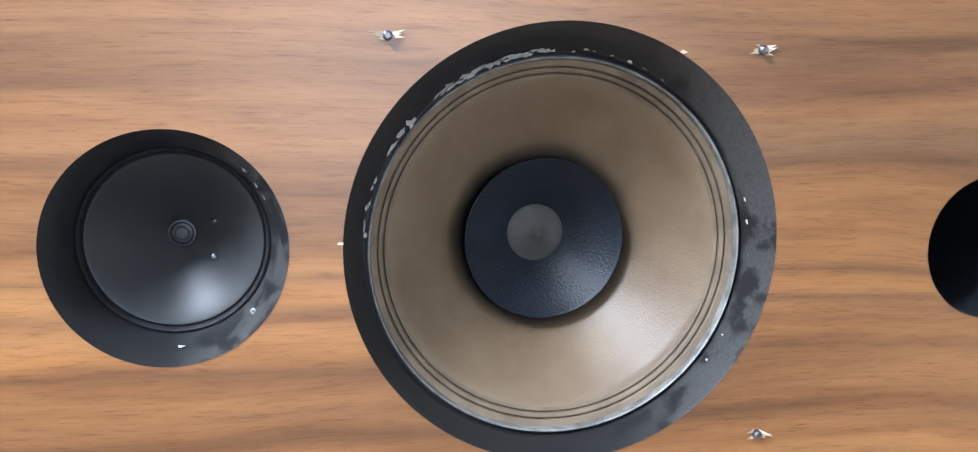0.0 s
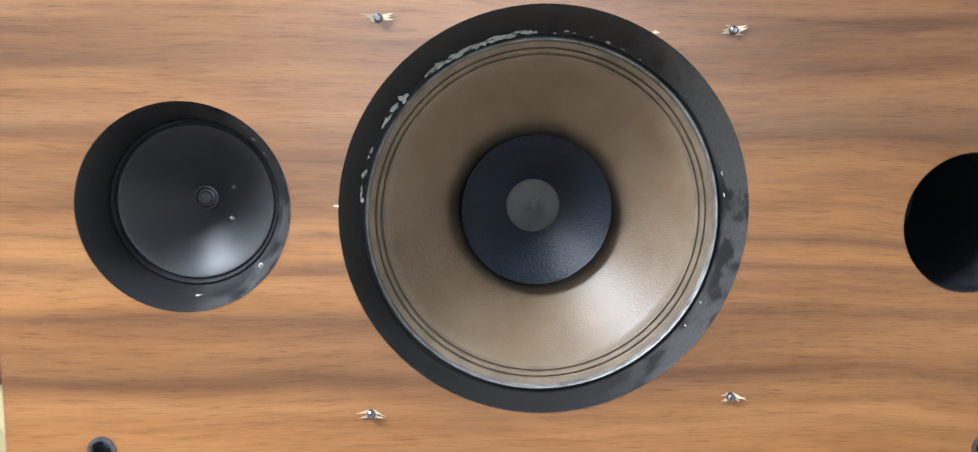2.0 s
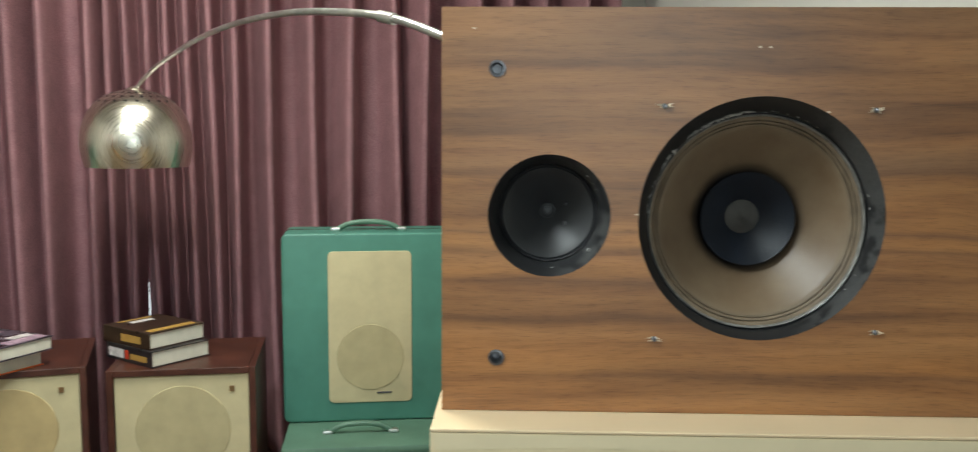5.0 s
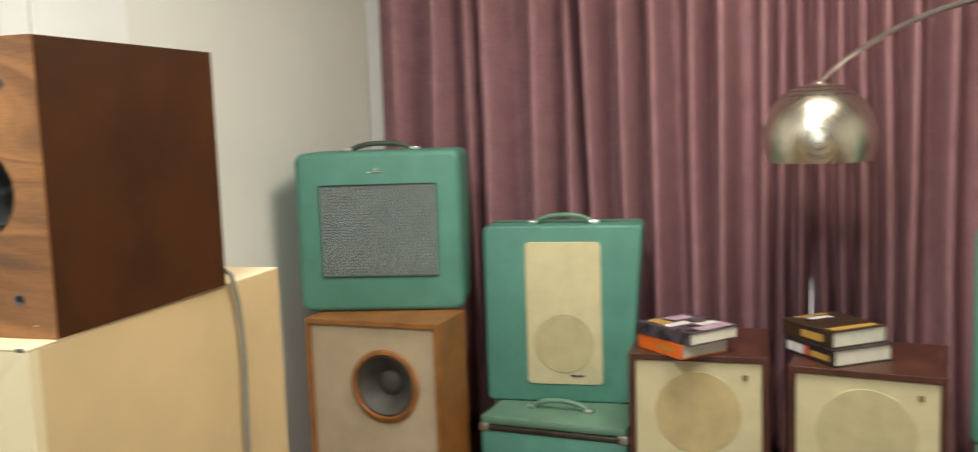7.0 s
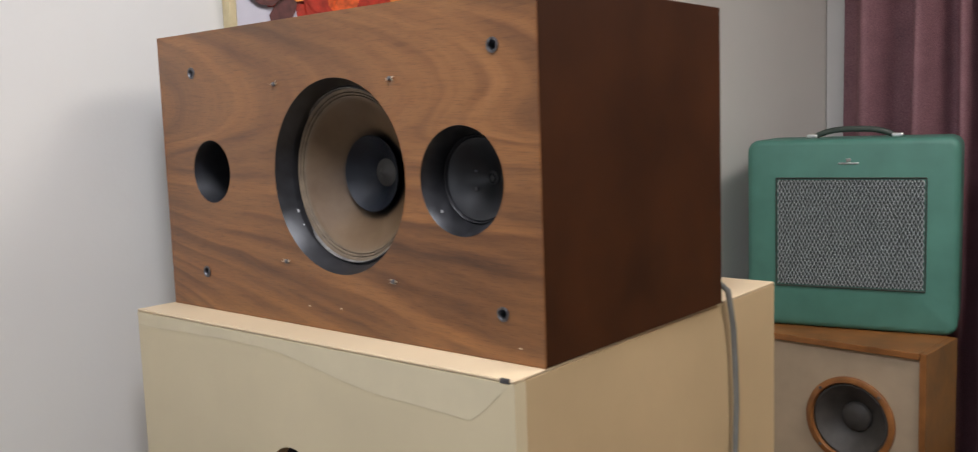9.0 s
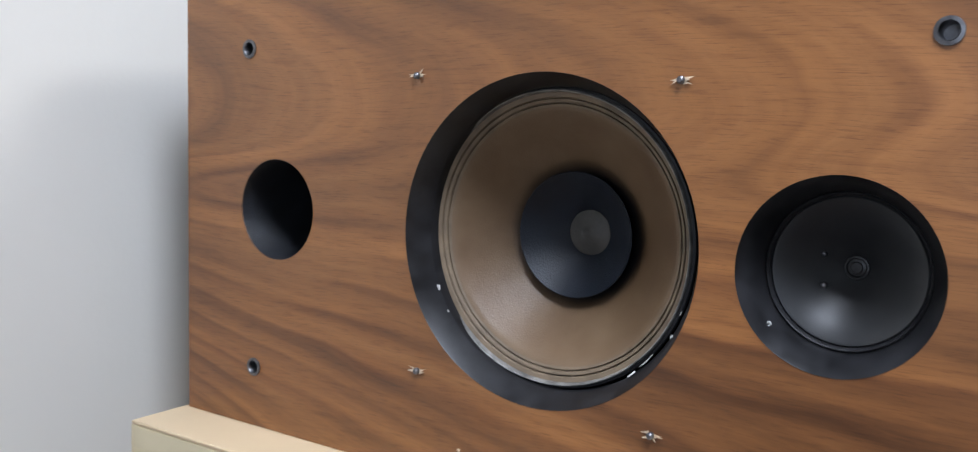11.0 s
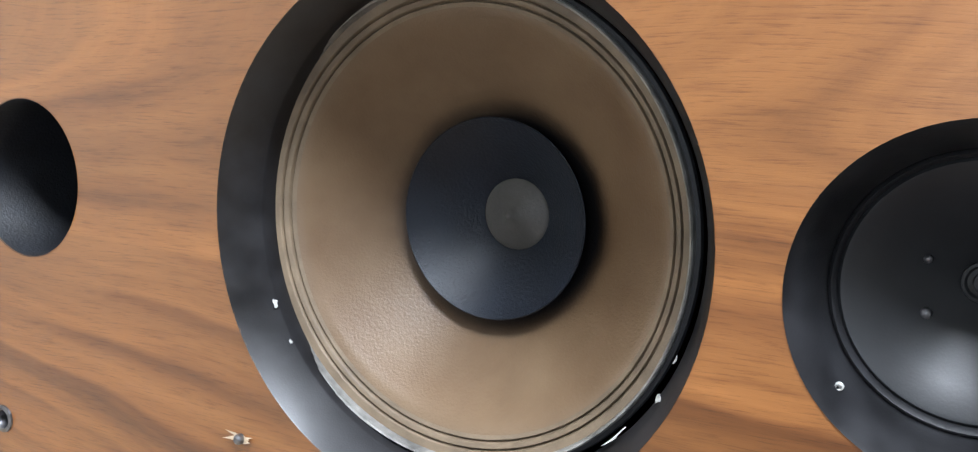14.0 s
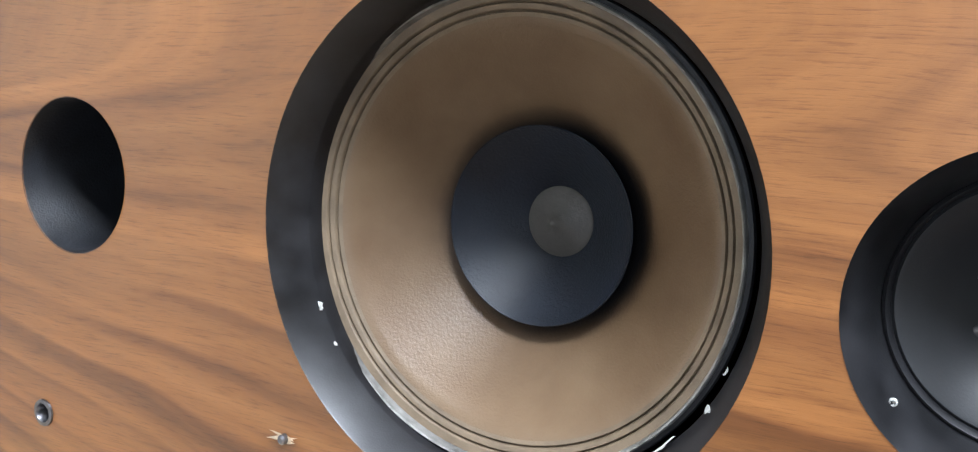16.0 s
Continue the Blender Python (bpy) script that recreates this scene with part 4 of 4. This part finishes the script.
RED_PRINT = plain("red_print", (0.55, 0.05, 0.02), 0.4, 0, 0.1, 30, 0.05, 200)
book(-1.216, 2.070, 0.5925, 138, 0.21, 0.18, 0.046, ORANGE, ORANGE, "thick orange book lying under a dark one",
     spine_marks=((-0.32, 0.05, 0.35, 0.6, PRINT_GOLD),))
book(-1.200, 2.062, 0.6388, 141, 0.235, 0.195, 0.040, COVER_VIOLET, COVER_VIOLET, "dark violet paperback lying on the orange book",
     marks=((0.12, 0.44, 0.16, 0.40, PRINT_GOLD), (-0.05, 0.10, -0.05, 0.42, PRINT_PALE), (-0.46, -0.28, -0.45, 0.2, PRINT_PINK), (-0.25, -0.1, -0.42, -0.05, PRINT_PALE), (0.2, 0.42, -0.35, 0.05, PRINT_PINK)))
book(-0.762, 2.142, 0.5805, 129, 0.232, 0.205, 0.050, COVER_DARK, COVER_DARK, "thick black book lying under another on the speaker",
     spine_marks=((0.10, 0.44, 0.2, 0.75, PRINT_PALE), (0.0, 0.08, 0.2, 0.75, RED_PRINT), (-0.40, -0.04, 0.25, 0.6, PRINT_GOLD)))
book(-0.774, 2.157, 0.6308, 131, 0.228, 0.200, 0.050, COVER_BROWN, COVER_BROWN, "thick dark brown book on top of a black one",
     marks=((-0.44, -0.30, -0.40, 0.42, PRINT_GOLD), (0.22, 0.34, -0.2, 0.2, PRINT_PALE), (0.40, 0.46, -0.3, 0.3, PRINT_GOLD)),
     spine_marks=((-0.32, 0.10, 0.25, 0.7, PRINT_GOLD),))


# ---------------------------------------------------------------- arc lamp
LAMP_U, LAMP_V = -0.82, 2.30
ARM = Vector((0.503, -0.864))


def arc_lamp():
    a = thing("arc_lamp", room(LAMP_U, LAMP_V, 0), "arched floor lamp with a brushed steel dome shade", "floor lamp")
    prof = [(r * 1.18, d) for r, d in [(0.024, -0.0015), (0.045, 0.003), (0.075, 0.016), (0.102, 0.038), (0.122, 0.068), (0.135, 0.102), (0.1425, 0.140), (0.1440, 0.172), (0.1405, 0.205), (0.1330, 0.240)]]
    inner = [(r - 0.0025, d - 0.0005) for r, d in reversed(prof)]
    top = 1.402
    down = pose(0, 0, top, -90, 0, 0)
    shade = part("shade", lathe(prof + inner, 96), BRUSHED, a, "brushed steel dome with a ring of vent holes", True, down)
    part("cap", lathe([(0.0, -0.014), (0.012, -0.012), (0.025, -0.004), (0.026, 0.002)], 32), BRUSHED, a, "", True, down)
    vent = None
    for ring, (r, d, slope) in enumerate(((0.0728, 0.0092, 22), (0.0993, 0.0212, 30), (0.118, 0.0352, 37))):
        for k in range(22):
            t = 2 * math.pi * (k + 0.5 * ring) / 22
            if vent is None:
                o = part("vent_hole", lathe([(0.0048, 0.0), (0.0046, -0.0008), (0.0, -0.0006)], 10), BLACK, shade)
                vent = o.data
            else:
                o = new("vent_hole", vent)
                o.parent = shade
            n = Vector((math.cos(t) * math.sin(radians(slope)), -math.cos(radians(slope)), math.sin(t) * math.sin(radians(slope))))
            o.matrix_basis = Matrix.Translation((r * math.cos(t), d, r * math.sin(t))) @ (-n).to_track_quat("Y", "Z").to_matrix().to_4x4()
    part("bulb", lathe([(0.0, 0.19), (0.02, 0.185), (0.032, 0.165), (0.028, 0.13), (0.014, 0.10), (0.014, 0.05)], 32), PAGES, a, "unlit white bulb", True, down)
    # s runs along the arm's own upright plane
    pts = [(-0.025, 1.390), (0.02, 1.415), (0.10, 1.450), (0.20, 1.484), (0.42, 1.538), (0.63, 1.566), (0.87, 1.574), (1.09, 1.559), (1.27, 1.533), (1.42, 1.490), (1.55, 1.437), (1.66, 1.36), (1.72, 1.25), (1.74, 1.10), (1.745, 0.8), (1.745, 0.03)]
    fine = []
    for i in range(len(pts) - 1):
        p0, p1, p2, p3 = (Vector(pts[max(0, min(len(pts) - 1, i + k))]) for k in (-1, 0, 1, 2))
        for q in range(5):
            t = q / 5
            fine.append(0.5 * (2 * p1 + (p2 - p0) * t + (2 * p0 - 5 * p1 + 4 * p2 - p3) * t * t + (3 * p1 - p0 - 3 * p2 + p3) * t ** 3))
    fine.append(Vector(pts[-1]))
    line = [(ARM.x * p.x, ARM.y * p.x, p.y) for p in fine]
    part("arm", tube(line, [0.0055 + 0.0045 * min(1, i / 45) for i in range(len(line))], 12), CHROME, a, "polished steel arched arm", True)
    c0, c1 = [Vector((ARM.x * s, ARM.y * s, z)) for s, z in ((1.235, 1.5392), (1.285, 1.5290))]
    part("clamp", tube([c0, c0.lerp(c1, 0.5), c1], 0.0135, 14), CHROME, a, "sleeve joining the arm's two lengths", True)
    s = 1.745
    part("base", box(ARM.x * s - 0.07, ARM.x * s + 0.14, ARM.y * s - 0.03, ARM.y * s + 0.13, 0.0, 0.05, 0.006), BLACK, a, "dark heavy base")
    return a


arc_lamp()


# ---------------------------------------------------------------- flower picture on the wall by the loudspeaker
def flower_picture():
    m = ROOM @ pose(WALL_L + 0.001, 0.63, 1.315, 0, 0, 90)      # local x runs along the wall towards the curtain, -y into the room
    p = thing("flower_picture", m, "framed painting of orange flowers hanging on the wall", "painting")
    w, h = 0.56, 0.70
    part("canvas", box(-w / 2, w / 2, -0.016, 0.0, 0, h, 0.001), CANVAS, p, "pale lilac painted ground")
    for x0, x1, z0, z1 in ((-w / 2 - 0.016, -w / 2, -0.016, h + 0.016), (w / 2, w / 2 + 0.016, -0.016, h + 0.016), (-w / 2, w / 2, -0.016, 0), (-w / 2, w / 2, h, h + 0.016)):
        part("frame_bar", box(x0, x1, -0.024, 0.0, z0, z1, 0.002), FRAME_GOLD, p, "thin pale gold frame")
    rng = random.Random(12)
    bm = bmesh.new()
    ring = []
    for i in range(40):
        b = 2 * math.pi * i / 40
        q = rng.uniform(0.9, 1.08)
        ring.append(bm.verts.new((-0.025 + 0.215 * q * math.copysign(abs(math.cos(b)) ** 0.6, math.cos(b)), -0.0161, 0.39 + 0.185 * q * math.copysign(abs(math.sin(b)) ** 0.6, math.sin(b)))))
    e = bmesh.ops.extrude_face_region(bm, geom=[bm.faces.new(ring)])
    bmesh.ops.translate(bm, verts=[v for v in e["geom"] if isinstance(v, bmesh.types.BMVert)], vec=(0, 0.0004, 0))
    part("painted_ground", bm, PETAL_DEEP, p, "deep red painted ground")
    for q in range(70):
        cx, cz = rng.uniform(-0.22, 0.17), rng.uniform(0.215, 0.56)
        if cz < 0.26 and rng.random() < 0.2:
            continue
        bm = bmesh.new()
        a0, ln, wd = rng.uniform(0, 6.28), rng.uniform(0.03, 0.058), rng.uniform(0.018, 0.034)
        y = -0.0163 - 0.00012 * q
        vs = []
        for i in range(14):
            b = 2 * math.pi * i / 14
            r = 1 + 0.16 * math.sin(3 * b + a0) + rng.uniform(-0.06, 0.06)
            px, pz = ln * r * math.cos(b), wd * r * math.sin(b)
            vs.append(bm.verts.new((cx + px * math.cos(a0) - pz * math.sin(a0), y, cz + px * math.sin(a0) + pz * math.cos(a0))))
        f = bm.faces.new(vs)
        e = bmesh.ops.extrude_face_region(bm, geom=[f])
        bmesh.ops.translate(bm, verts=[v for v in e["geom"] if isinstance(v, bmesh.types.BMVert)], vec=(0, 0.0001, 0))
        part("petal", bm, (PETAL, PETAL, PETAL_DEEP, PETAL_LIGHT, PETAL_DARK)[q % 5], p)
    return p


CANVAS = plain("pale_lilac_canvas", (0.56, 0.54, 0.58), 0.7, 0, 0.08, 10, 0.3, 500)
FRAME_GOLD = plain("pale_gold_frame", (0.62, 0.52, 0.30), 0.4, 0.2, 0.1, 30, 0.1, 300)
PETAL = plain("orange_paint", (0.70, 0.11, 0.02), 0.5, 0, 0.4, 60, 0.3, 300)
PETAL_DEEP = plain("red_paint", (0.40, 0.03, 0.012), 0.5, 0, 0.4, 60, 0.3, 300)
PETAL_LIGHT = plain("light_orange_paint", (0.85, 0.27, 0.05), 0.5, 0, 0.3, 60, 0.3, 300)
PETAL_DARK = plain("dark_brown_paint", (0.10, 0.035, 0.03), 0.5, 0, 0.4, 60, 0.3, 300)
flower_picture()

card = part("white_card", box(-0.052, 0.052, -0.006, 0.0, 0, 0.6, 0.001), TRIM, None)
card.matrix_world = ROOM @ pose(WALL_L + 0.001, 0.984, 1.42, 0, 0, 90)
tagged(card, "plain white card fixed to the wall beside the painting", "card")
